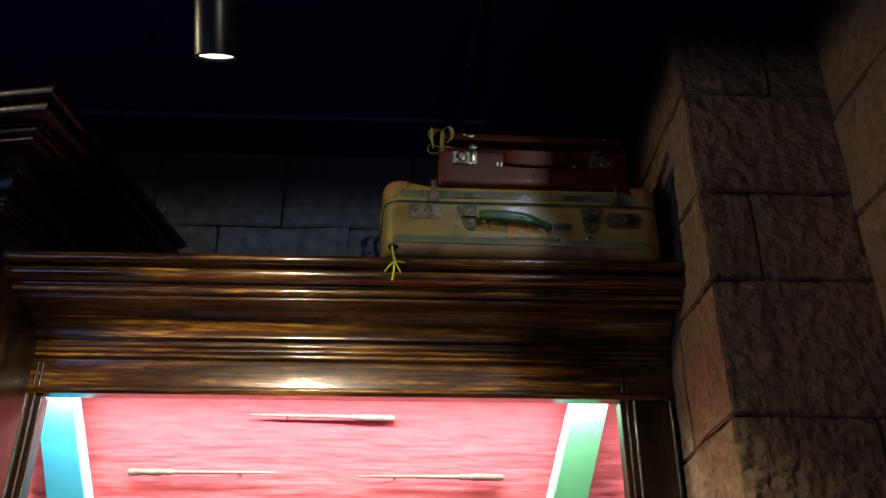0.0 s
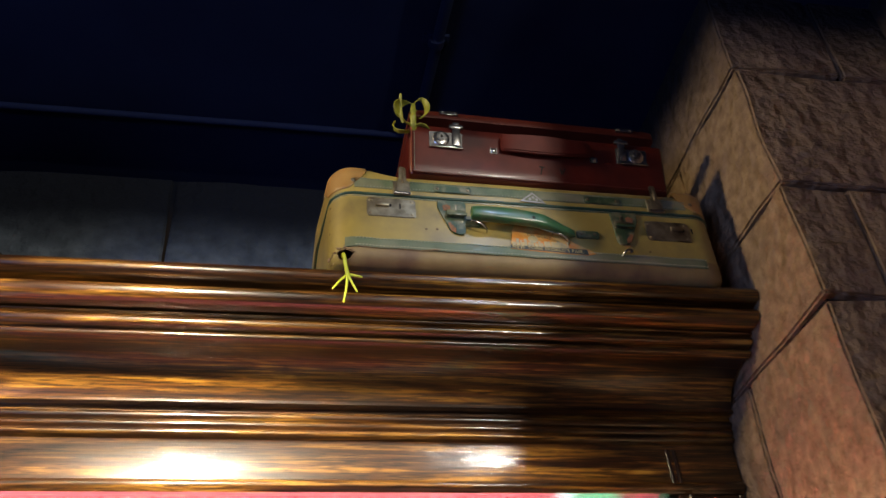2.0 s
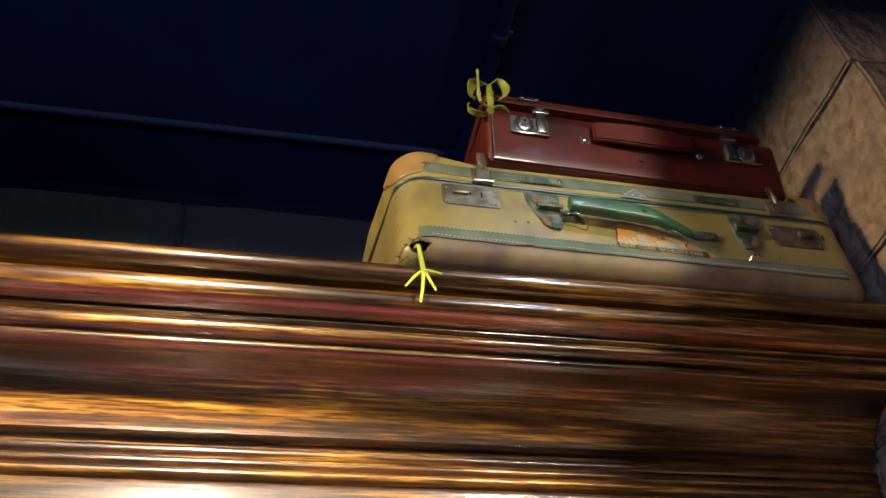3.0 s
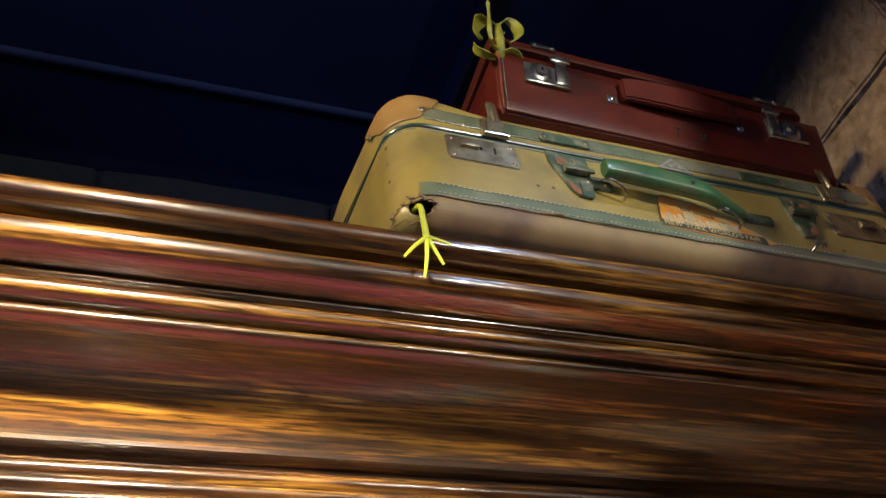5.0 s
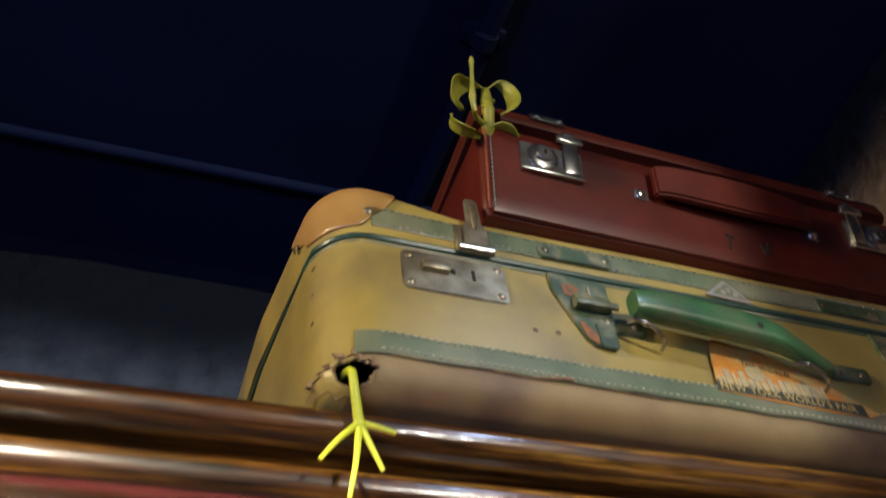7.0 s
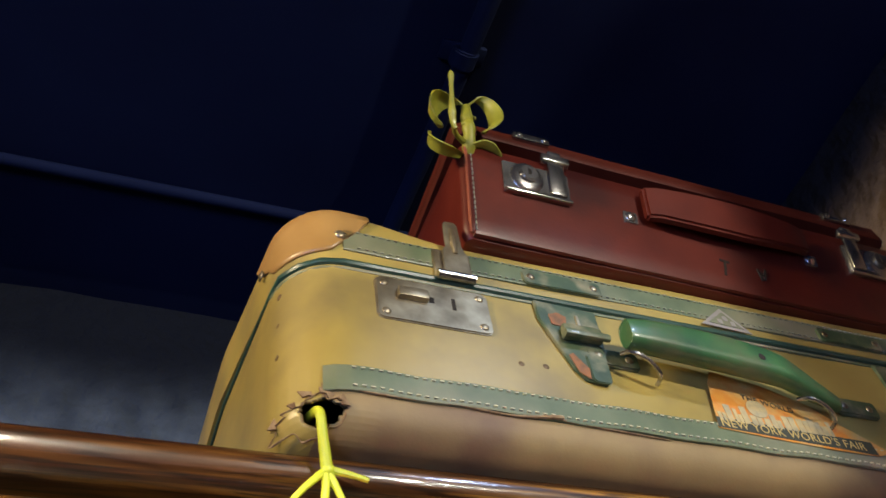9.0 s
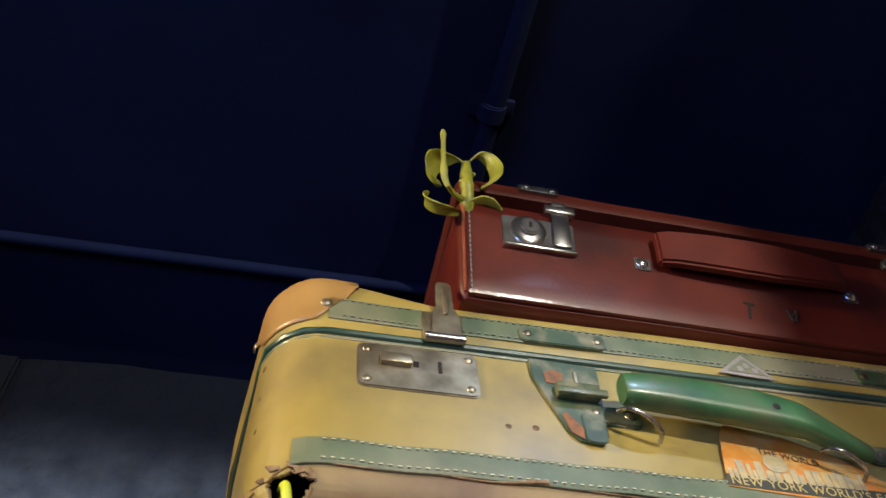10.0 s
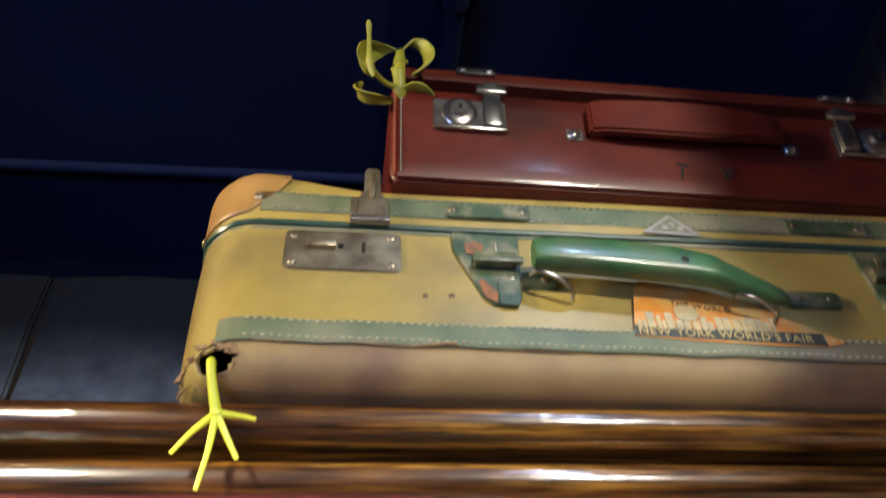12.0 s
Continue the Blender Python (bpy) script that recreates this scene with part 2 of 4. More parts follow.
BOARD_BLUE = material("turquoise_painted_board", (0.04, 0.33, 0.46), 0.4, 0, (0.035, 0.28, 0.40), 12)
PALE = material("pale_painted_edge", (0.62, 0.72, 0.70), 0.5)
WAND = material("pale_carved_wood", (0.40, 0.32, 0.27), 0.3, 0, (0.20, 0.14, 0.11), 60, (1, 8, 8), 0.3, 90, 0.3, bump_dist=0.001)
CAN = material("dark_metal_can", (0.02, 0.02, 0.024), 0.35, 0.6)
BULB = glow("lamp_face", (1.0, 0.86, 0.68), 9.0)
PAPER = material("orange_travel_label", (0.68, 0.30, 0.035), 0.5, 0, (0.60, 0.17, 0.015), 70, bump=0.25, bump_scale=200, bump_dist=0.0006, stain=(0.60, 0.42, 0.14), stain_scale=38)
PAPER_PALE = material("pale_label_print", (0.56, 0.44, 0.20), 0.5, 0, (0.34, 0.30, 0.18), 140)
INK = material("dark_label_ink", (0.05, 0.055, 0.035), 0.5)
YELLOW = material("pale_yellow_label_print", (0.62, 0.46, 0.15), 0.5)
SILVER = material("silver_badge", (0.50, 0.46, 0.40), 0.35, 0.4, (0.36, 0.32, 0.28), 60)


# ---- mesh helpers ----
def empty(name, x, y, z, **tags):
    ob = new(name)
    ob.location = (x, y, z)
    ob.empty_display_size = 0.02
    return tagged(ob, **tags)


def part(name, bm, mat, parent=None, label="", smooth=False):
    me = bpy.data.meshes.new(name)
    bmesh.ops.recalc_face_normals(bm, faces=bm.faces)
    bm.to_mesh(me)
    bm.free()
    for f in me.polygons:
        f.use_smooth = smooth
    for one in (mat if isinstance(mat, (list, tuple)) else [mat]):
        me.materials.append(one)
    ob = new(name, me)
    if smooth:
        me.set_sharp_from_angle(angle=radians(38))
    if parent is not None:
        ob.parent = parent
        p, off = parent, Vector((0, 0, 0))
        while p is not None:
            off += Vector(p.location)
            p = p.parent
        me.transform(Matrix.Translation(-off))
    if label:
        tagged(ob, label)
    return ob


def box(x0, x1, y0, y1, z0, z1, bevel=0.0, segs=2, bm=None):
    bm2 = bmesh.new()
    bmesh.ops.create_cube(bm2, size=1)
    for v in bm2.verts:
        v.co = Vector(((x0 + x1) / 2 + v.co.x * (x1 - x0), (y0 + y1) / 2 + v.co.y * (y1 - y0), (z0 + z1) / 2 + v.co.z * (z1 - z0)))
    if bevel:
        bmesh.ops.bevel(bm2, geom=bm2.edges[:], offset=bevel, segments=segs, affect="EDGES", profile=0.5)
    return merge(bm, bm2)


def merge(bm, bm2):
    if bm is None:
        return bm2
    me = bpy.data.meshes.new("tmp")
    bm2.to_mesh(me)
    bm2.free()
    bm.from_mesh(me)
    bpy.data.meshes.remove(me)
    return bm


def disc(p, axis, r, h, segs=16, bm=None, r2=None, bevel=0.0):
    """A short round, its base at p, rising along axis."""
    bm2 = bmesh.new()
    bmesh.ops.create_cone(bm2, cap_ends=True, segments=segs, radius1=r, radius2=r if r2 is None else r2, depth=h)
    if bevel:
        bmesh.ops.bevel(bm2, geom=[e for e in bm2.edges if len(e.link_faces) == 2 and any(len(f.verts) > 4 for f in e.link_faces)], offset=bevel, segments=2, affect="EDGES")
    q = Vector(axis).normalized()
    m = Matrix.Translation(Vector(p) + q * h / 2) @ q.to_track_quat("Z", "Y").to_matrix().to_4x4()
    bm2.transform(m)
    return merge(bm, bm2)


def dome(p, axis, r, h, bm=None, segs=12):
    bm2 = bmesh.new()
    rings = 4
    prev = None
    for i in range(rings):
        a = i / rings * math.pi / 2
        ring = [bm2.verts.new((r * math.cos(a) * math.cos(k * 2 * math.pi / segs), r * math.cos(a) * math.sin(k * 2 * math.pi / segs), h * math.sin(a))) for k in range(segs)]
        if prev:
            for k in range(segs):
                bm2.faces.new((prev[k], prev[(k + 1) % segs], ring[(k + 1) % segs], ring[k]))
        else:
            bm2.faces.new(ring[::-1])
        prev = ring
    top = bm2.verts.new((0, 0, h))
    for k in range(segs):
        bm2.faces.new((prev[k], prev[(k + 1) % segs], top))
    q = Vector(axis).normalized()
    bm2.transform(Matrix.Translation(p) @ q.to_track_quat("Z", "Y").to_matrix().to_4x4())
    return merge(bm, bm2)


def smooth_path(pts, n):
    """Points along a Catmull-Rom curve through pts."""
    pts = [Vector(p) for p in pts]
    out = []
    for i in range(len(pts) - 1):
        a, b, c, d = pts[max(i - 1, 0)], pts[i], pts[i + 1], pts[min(i + 2, len(pts) - 1)]
        for k in range(n):
            t = k / n
            out.append(0.5 * (2 * b + (c - a) * t + (2 * a - 5 * b + 4 * c - d) * t * t + (3 * b - a - 3 * c + d) * t ** 3))
    out.append(pts[-1])
    return out


def tube(pts, radii, n=5, segs=8, bm=None, flat=1.0):
    path = smooth_path(pts, n)
    rad = [float(v) for v in np.interp(np.linspace(0, 1, len(path)), np.linspace(0, 1, len(radii)), radii)]
    bm = bm or bmesh.new()
    prev, side = None, None
    for i, p in enumerate(path):
        d = (path[min(i + 1, len(path) - 1)] - path[max(i - 1, 0)]).normalized()
        if side is None:
            side = d.orthogonal().normalized()
        side = (side - d * side.dot(d)).normalized()
        up = d.cross(side)
        ring = [bm.verts.new(p + rad[i] * (math.cos(a) * side + flat * math.sin(a) * up)) for a in [k * 2 * math.pi / segs for k in range(segs)]]
        if prev:
            for k in range(segs):
                bm.faces.new((prev[k], prev[(k + 1) % segs], ring[(k + 1) % segs], ring[k]))
        else:
            bm.faces.new(ring[::-1])
        prev = ring
    bm.faces.new(prev)
    return bm


def ribbon(pts, widths, across, thick=0.0012, n=6, bm=None, curl=0.0):
    """A thin leaf along pts, as wide as widths, spread along the direction across."""
    path = smooth_path(pts, n)
    w = [float(v) for v in np.interp(np.linspace(0, 1, len(path)), np.linspace(0, 1, len(widths)), widths)]
    bm = bm or bmesh.new()
    across = Vector(across).normalized()
    prev = None
    for i, p in enumerate(path):
        d = (path[min(i + 1, len(path) - 1)] - path[max(i - 1, 0)]).normalized()
        nrm = d.cross(across).normalized()
        row = []
        for s in (-1, -0.5, 0, 0.5, 1):
            row.append(p + across * (w[i] * s / 2) + nrm * (curl * w[i] * (abs(s) - 0.5)))
        ring = [bm.verts.new(q + nrm * thick / 2) for q in row] + [bm.verts.new(q - nrm * thick / 2) for q in row[::-1]]
        k2 = len(ring)
        if prev:
            for k in range(k2):
                bm.faces.new((prev[k], prev[(k + 1) % k2], ring[(k + 1) % k2], ring[k]))
        else:
            bm.faces.new(ring[::-1])
        prev = ring
    bm.faces.new(prev)
    return bm


def extrude_profile(yz, x0, x1, steps=1, bm=None):
    """A moulding: the closed outline yz run along x."""
    bm = bm or bmesh.new()
    prev = None
    for i in range(steps + 1):
        x = x0 + (x1 - x0) * i / steps
        ring = [bm.verts.new((x, y, z)) for y, z in yz]
        if prev:
            for k in range(len(yz)):
                bm.faces.new((prev[k], prev[(k + 1) % len(yz)], ring[(k + 1) % len(yz)], ring[k]))
        else:
            bm.faces.new(ring[::-1])
        prev = ring
    bm.faces.new(prev)
    return bm


def plate(outline, y, thick, bevel=0.0006, bm=None):
    """A flat piece with the outline (x, z) on the front at y, thick towards the viewer (-y)."""
    bm2 = bmesh.new()
    vs = [bm2.verts.new((x, y, z)) for x, z in outline]
    f = bm2.faces.new(vs)
    r = bmesh.ops.extrude_face_region(bm2, geom=[f])
    top = [v for v in r["geom"] if isinstance(v, bmesh.types.BMVert)]
    for v in top:
        v.co.y -= thick
    if bevel:
        es = [e for e in bm2.edges if all(v in top for v in e.verts)]
        bmesh.ops.bevel(bm2, geom=es, offset=bevel, segments=2, affect="EDGES")
    return merge(bm, bm2)


def round_rect(x0, x1, z0, z1, r, n=4):
    out = []
    for cx, cz, a0 in ((x1 - r, z1 - r, 0), (x0 + r, z1 - r, 90), (x0 + r, z0 + r, 180), (x1 - r, z0 + r, 270)):
        for k in range(n + 1):
            a = radians(a0 + 90 * k / n)
            out.append((cx + r * math.cos(a), cz + r * math.sin(a)))
    return out


# ---- structure ----
def stone_block(parent, x0, x1, y0, y1, z0, z1, mat, gap=0.0028, seed=0):
    bm = box(x0 + gap, x1 - gap, y0, y1, z0 + gap, z1 - gap)
    bmesh.ops.subdivide_edges(bm, edges=bm.edges[:], cuts=5, use_grid_fill=True)
    big = max(x1 - x0, y1 - y0, z1 - z0)
    for v in bm.verts:
        edge = min(abs(v.co.x - x0 - gap) + abs(v.co.z - z0 - gap), 1)
        q = v.co * 7 + Vector((seed, seed * 2, 0))
        v.co += Vector((noise.noise(q), noise.noise(q + Vector((9, 0, 0))), noise.noise(q + Vector((0, 9, 0))))) * 0.007
    bmesh.ops.bevel(bm, geom=[e for e in bm.edges if len(e.link_faces) == 2 and e.calc_face_angle(0) > 1.0], offset=0.004, segments=2, affect="EDGES")
    return part("stone_block", bm, mat, parent, smooth=True)


floor = tagged(part("floor", box(-3.2, 3.2, -4.7, 0.75, -0.1, 0.0), CARPET), "dark wooden floor boards", "floor", kind="structure")
ceiling = tagged(part("ceiling", box(-3.2, 3.2, -4.7, 0.75, 2.90, 3.03), BLACK), "ceiling painted matt blue black", "ceiling", kind="structure")
tagged(part("trim_ceiling", tube([(-3.1, 0.337, 2.8922), (-1.0, 0.335, 2.8922), (0.70, 0.344, 2.8922)], [0.0075, 0.0075], 2, 12), BLACK, smooth=True), "black painted round ceiling trim", "trim", kind="structure")
wall = tagged(part("wall_north", box(-3.2, 1.4, 0.545, 0.75, 0.0, 2.90), MORTAR), "grey carved stone block wall, coloured darker above for fading light", "wall", kind="structure")
COURSE = [(2.36, 2.648), (2.648, 2.898)]
for row, (z0, z1) in enumerate(COURSE):
    x = -0.119 - 0.376 * 8 if row == 0 else -0.314 - 0.376 * 7
    while x < 1.3:
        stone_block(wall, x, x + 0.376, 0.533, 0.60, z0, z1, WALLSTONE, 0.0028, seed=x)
        x += 0.376
tagged(part("wall_west", box(-3.3, -3.2, -4.7, 0.75, 0, 2.90), BLACK), "dark painted side wall of the room", "wall", kind="structure")
tagged(part("wall_south", box(-3.2, 3.2, -4.8, -4.7, 0, 2.90), WOOD_DARK), "dark wood panelled wall of the room", "wall", kind="structure")
tagged(part("wall_east", box(3.2, 3.3, -4.7, 0.75, 0, 2.90), BLACK), "dark painted side wall of the room", "wall", kind="structure")
pillar = tagged(part("wall_pillar", box(0.705, 1.30, -0.083, 0.545, 0, 2.90), MORTAR), "brown carved stone block pillar, coloured darker on top for fading light", "pillar", kind="structure")
ROWS_Z = [1.30, 1.60, 1.894, 2.187, 2.402, 2.673, 2.895]
JOINTS = [[0.98], [], [0.975], [], [0.805], [], [0.906]]
for k in range(6):
    xs = [0.690] + JOINTS[(k + 1) % 7 if k < 0 else (2, 2, 3, 4, 5, 6)[k]] + [1.30]
    for i in range(len(xs) - 1):
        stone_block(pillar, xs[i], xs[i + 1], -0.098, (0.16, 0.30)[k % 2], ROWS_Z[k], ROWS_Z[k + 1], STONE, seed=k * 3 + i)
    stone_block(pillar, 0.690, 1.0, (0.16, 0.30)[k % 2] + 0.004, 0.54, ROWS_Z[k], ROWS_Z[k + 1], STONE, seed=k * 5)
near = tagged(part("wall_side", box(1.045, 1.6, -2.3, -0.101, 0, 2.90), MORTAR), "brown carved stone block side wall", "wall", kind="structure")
for k, (z0, z1) in enumerate(((1.75, 2.06), (2.06, 2.34), (2.34, 2.60), (2.60, 2.895))):
    ys = [-0.101, -0.40 - 0.16 * (k % 2), -0.95, -1.5, -1.95, -2.3]
    for i in range(5):
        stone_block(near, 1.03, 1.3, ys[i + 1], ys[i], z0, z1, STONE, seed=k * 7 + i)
# Out-of-view block, placed so the key spot's shadow edge falls across the cases.
tagged(part("wall_buttress", box(0.971, 1.6, -2.45, -2.302, 0, 2.90, 0.004), STONE), "unseen brown stone block added to cut off the key light", "wall", kind="structure")

# conduit that runs over the ceiling towards the wall, with its clamps
conduit = empty("ceiling_conduit", 0.205, 0.0, 2.885, label="black painted conduit pipe with clamps under the ceiling", category="pipe")
part("pipe", tube([(0.236, -1.6, 2.885), (0.214, -0.1, 2.885), (0.196, 0.35, 2.885)], [0.011, 0.011], 2, 12), BLACK, conduit, smooth=True)
for y in (0.075, -0.55):
    c = box(0.180, 0.232, y - 0.012, y + 0.012, 2.892, 2.900, 0.002)
    disc((0.206, y - 0.011, 2.885), (0, 1, 0), 0.0155, 0.022, 14, c, bevel=0.002)
    part("clamp", c, BLACK, conduit, smooth=True)

# ---- pendant lamp ----
pend = empty("pendant_lamp", PENDANT[0], PENDANT[1], PENDANT[2], label="black metal cylinder pendant downlight, switched on", category="lamp")
px, py, pz = PENDANT
can = bmesh.new()
prev = None
for r, z in ((0.0315, 0.004), (0.034, 0.0), (0.036, 0.002), (0.036, 0.19), (0.033, 0.195), (0.012, 0.198)):
    ring = [can.verts.new((r * math.cos(k * math.pi / 16), r * math.sin(k * math.pi / 16), z)) for k in range(32)]
    if prev:
        for k in range(32):
            can.faces.new((prev[k], prev[(k + 1) % 32], ring[(k + 1) % 32], ring[k]))
    prev = ring
can.faces.new(prev)
TIP = Matrix.Translation(PENDANT) @ (-AIM).to_track_quat("Z", "Y").to_matrix().to_4x4()
can.transform(TIP)
part("can", can, CAN, pend, smooth=True)
hx, hy, hz = TIP @ Vector((0, 0, 0.11))
part("swivel", disc((hx - 0.05, hy, hz), (1, 0, 0), 0.012, 0.10, 14, bevel=0.002), CAN, pend, smooth=True)
part("stem", disc((hx, hy - 0.004, hz + 0.036), (0, 0, 1), 0.008, 2.895 - hz - 0.036, 10), CAN, pend, smooth=True)
part("ceiling_rose", disc((hx, hy - 0.004, 2.887), (0, 0, 1), 0.04, 0.012, 24, bevel=0.003), CAN, pend, smooth=True)
bulb = disc((0, 0, 0.006), (0, 0, 1), 0.0312, 0.003, 24)
bulb.transform(TIP)
part("lens", bulb, BULB, pend, "glowing warm white lens")


# ---- display cabinet ----
def arc(cy, cz, r, a0, a1, n, ry=None):
    return [(cy + (ry or r) * math.cos(radians(a0 + (a1 - a0) * k / n)), cz + r * math.sin(radians(a0 + (a1 - a0) * k / n))) for k in range(n + 1)]


CROWN = ([(0.053, 2.3008)] + arc(0.051, 2.2898, 0.011, 90, 250, 8)
         + [(0.061, 2.2785), (0.086, 2.2775), (0.086, 2.2725)] + arc(0.068, 2.2610, 0.0118, 100, 262, 9)
         + [(0.076, 2.2480), (0.099, 2.2490), (0.099, 2.2472)] + arc(0.0955, 2.2455, 0.0018, 100, 262, 4)
         + [(0.1000, 2.2435)] + arc(0.1040, 2.2362, 0.0070, 105, 266, 7)
         + [(0.117, 2.2288), (0.117, 2.2272)] + arc(0.1170, 2.2223, 0.0046, 105, 262, 6)
         + [(0.127, 2.2172), (0.1275, 2.2200)]
         + [(0.145, 2.2200), (0.160, 2.2182), (0.176, 2.2138), (0.190, 2.2070), (0.202, 2.1982), (0.211, 2.1873), (0.2165, 2.1768), (0.2185, 2.1725)]
         + [(0.2150, 2.1710), (0.2150, 2.1665), (0.234, 2.1665), (0.234, 2.1615)]
         + arc(0.236, 2.1535, 0.0065, 110, 260, 5) + arc(0.2385, 2.141, 0.0055, 110, 260, 5) + arc(0.241, 2.129, 0.0055, 110, 260, 5) + [(0.245, 2.121)])
cab = empty("display_cabinet", -0.1, 0.3, 0.0, label="dark varnished oak display cabinet with moulded cornice, lit inside", category="cabinet")
XL, XR = -0.93, 0.688
part("cornice", extrude_profile(CROWN + [(0.275, 2.121), (0.275, 2.290), (0.275, 2.300)], XL, XR, 24), WOOD, cab, smooth=True)
LINTEL = [(0.246, 2.1205), (0.248, 2.117), (0.248, 2.058)] + arc(0.250, 2.050, 0.007, 150, 265, 5) + [(0.252, 2.040), (0.285, 2.040), (0.285, 2.1205)]
part("lintel", extrude_profile(LINTEL, XL, XR, 4), WOOD, cab, smooth=True)
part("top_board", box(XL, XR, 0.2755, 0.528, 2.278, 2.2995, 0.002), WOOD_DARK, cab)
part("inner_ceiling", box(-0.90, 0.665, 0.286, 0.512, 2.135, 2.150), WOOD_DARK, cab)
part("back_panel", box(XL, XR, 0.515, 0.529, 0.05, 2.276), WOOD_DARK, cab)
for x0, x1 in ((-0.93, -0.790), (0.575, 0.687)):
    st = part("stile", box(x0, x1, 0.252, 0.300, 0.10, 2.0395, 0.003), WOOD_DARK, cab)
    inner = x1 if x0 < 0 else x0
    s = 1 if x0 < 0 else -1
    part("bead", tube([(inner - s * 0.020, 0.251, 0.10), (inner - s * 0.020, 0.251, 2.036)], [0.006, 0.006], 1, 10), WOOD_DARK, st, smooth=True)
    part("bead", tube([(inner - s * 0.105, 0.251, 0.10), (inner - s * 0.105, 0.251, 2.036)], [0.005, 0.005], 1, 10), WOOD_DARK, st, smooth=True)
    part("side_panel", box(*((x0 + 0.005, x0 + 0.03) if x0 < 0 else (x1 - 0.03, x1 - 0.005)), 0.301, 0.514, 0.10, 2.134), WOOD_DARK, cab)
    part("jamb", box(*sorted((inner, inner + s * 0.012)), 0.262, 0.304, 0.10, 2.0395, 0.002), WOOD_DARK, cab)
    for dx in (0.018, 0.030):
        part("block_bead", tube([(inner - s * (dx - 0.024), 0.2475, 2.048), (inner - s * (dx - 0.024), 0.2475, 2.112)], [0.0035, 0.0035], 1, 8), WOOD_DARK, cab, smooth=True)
cloth = bmesh.new()
nx, nz = 120, 100
grid = [[cloth.verts.new((-0.895 + 1.555 * i / nx, 0.498 + 0.004 * noise.noise(Vector((i * 0.10, k * 0.55, 3))) + 0.003 * noise.noise(Vector((i * 0.3 + k * 0.2, k * 0.8, 8))), 1.15 + 0.98 * k / nz)) for k in range(nz + 1)] for i in range(nx + 1)]
for i in range(nx):
    for k in range(nz):
        cloth.faces.new((grid[i][k], grid[i + 1][k], grid[i + 1][k + 1], grid[i][k + 1]))
backing = tagged(part("cloth_backing", cloth, VELVET, smooth=True), "wrinkled red cloth lining the lit display cabinet", "cloth")
sm = backing.modifiers.new("thickness", "SOLIDIFY")
sm.thickness, sm.offset = 0.004, 1.0
part("base_shelf", box(-0.90, 0.67, 0.301, 0.513, 1.10, 1.145, 0.003), WOOD_DARK, cab)
part("plinth", box(XL, XR, 0.252, 0.513, 0.0, 0.099), WOOD_DARK, cab)
part("lower_front", box(-0.788, 0.573, 0.262, 0.29, 0.10, 1.09, 0.004), WOOD_DARK, cab)


def slanted_board(name, top, bottom, mat, pale_side, label):
    b = empty(name, (bottom[0] + bottom[1]) / 2, 0.42, 1.147, label=label, category="board")

    def prism(t0, t1, b0, b1, y0, y1):
        bm = bmesh.new()
        vs = [bm.verts.new(c) for c in ((b0, y0, 1.147), (b1, y0, 1.147), (t1, y0, 2.13), (t0, y0, 2.13), (b0, y1, 1.147), (b1, y1, 1.147), (t1, y1, 2.13), (t0, y1, 2.13))]
        for q in ((0, 1, 2, 3), (7, 6, 5, 4), (0, 4, 5, 1), (1, 5, 6, 2), (2, 6, 7, 3), (3, 7, 4, 0)):
            bm.faces.new([vs[i] for i in q])
        bmesh.ops.bevel(bm, geom=bm.edges[:], offset=0.0015, segments=1, affect="EDGES")
        return bm

    part("face", prism(*top, *bottom, 0.415, 0.44), mat, b)
    w = 0.016
    e = (top[1], top[1] + w, bottom[1], bottom[1] + w) if pale_side > 0 else (top[0] - w, top[0], bottom[0] - w, bottom[0])
    part("edge_strip", prism(*e, 0.417, 0.44), PALE, b, "pale painted edge")


slanted_board("slanted_board", (-0.872, -0.784), (-0.569, -0.481), BOARD_BLUE, 1, "turquoise painted slanted board inside the lit cabinet")
slanted_board("slanted_board", (0.500, 0.585), (0.212, 0.297), BOARD, -1, "green painted slanted board inside the lit cabinet")


def wand(xt, zt, xf, zf, label):
    w = empty("wand", (xt + xf) / 2, 0.474, (zt + zf) / 2, label=label, category="wand")
    d = (xf - xt)
    P = lambda f: (xt + d * f, 0.474, zt + (zf - zt) * f)
    part("shaft", tube([P(0), P(0.3), P(0.7)], [0.0022, 0.0042, 0.0055], 4, 10), WAND, w, smooth=True)
    g = tube([P(0.7), P(0.72), P(0.75), P(0.80), P(0.9), P(0.97), P(1.0)], [0.0058, 0.0085, 0.0062, 0.0085, 0.0075, 0.009, 0.006], 4, 12)
    part("grip", g, WAND, w, "carved grip", smooth=True)
    for f in (0.25, 0.8):
        part("peg", disc((P(f)[0], 0.476, P(f)[2] - 0.001), (0, 1, 0), 0.0025, 0.026, 8), BRASS, w)


wand(-0.336, 2.063, 0.030, 2.058, "slim dark wooden wand with plain grip on red cloth")
wand(-0.259, 1.916, -0.620, 1.914, "slim wooden wand with carved ringed grip on red cloth")
wand(-0.057, 1.909, 0.305, 1.909, "slim wooden wand with pale spiral grip on red cloth")

# ---- taller cabinet beside it, turned a little ----
side = empty("tall_cabinet", -1.4, 0.1, 0.0, label="tall varnished cabinet with flared moulded cornice, coloured dark as if unlit", category="cabinet")
TURN10 = Matrix.Translation((-0.680, -0.24, 0)) @ Matrix.Rotation(radians(-10.5), 4, "Z")


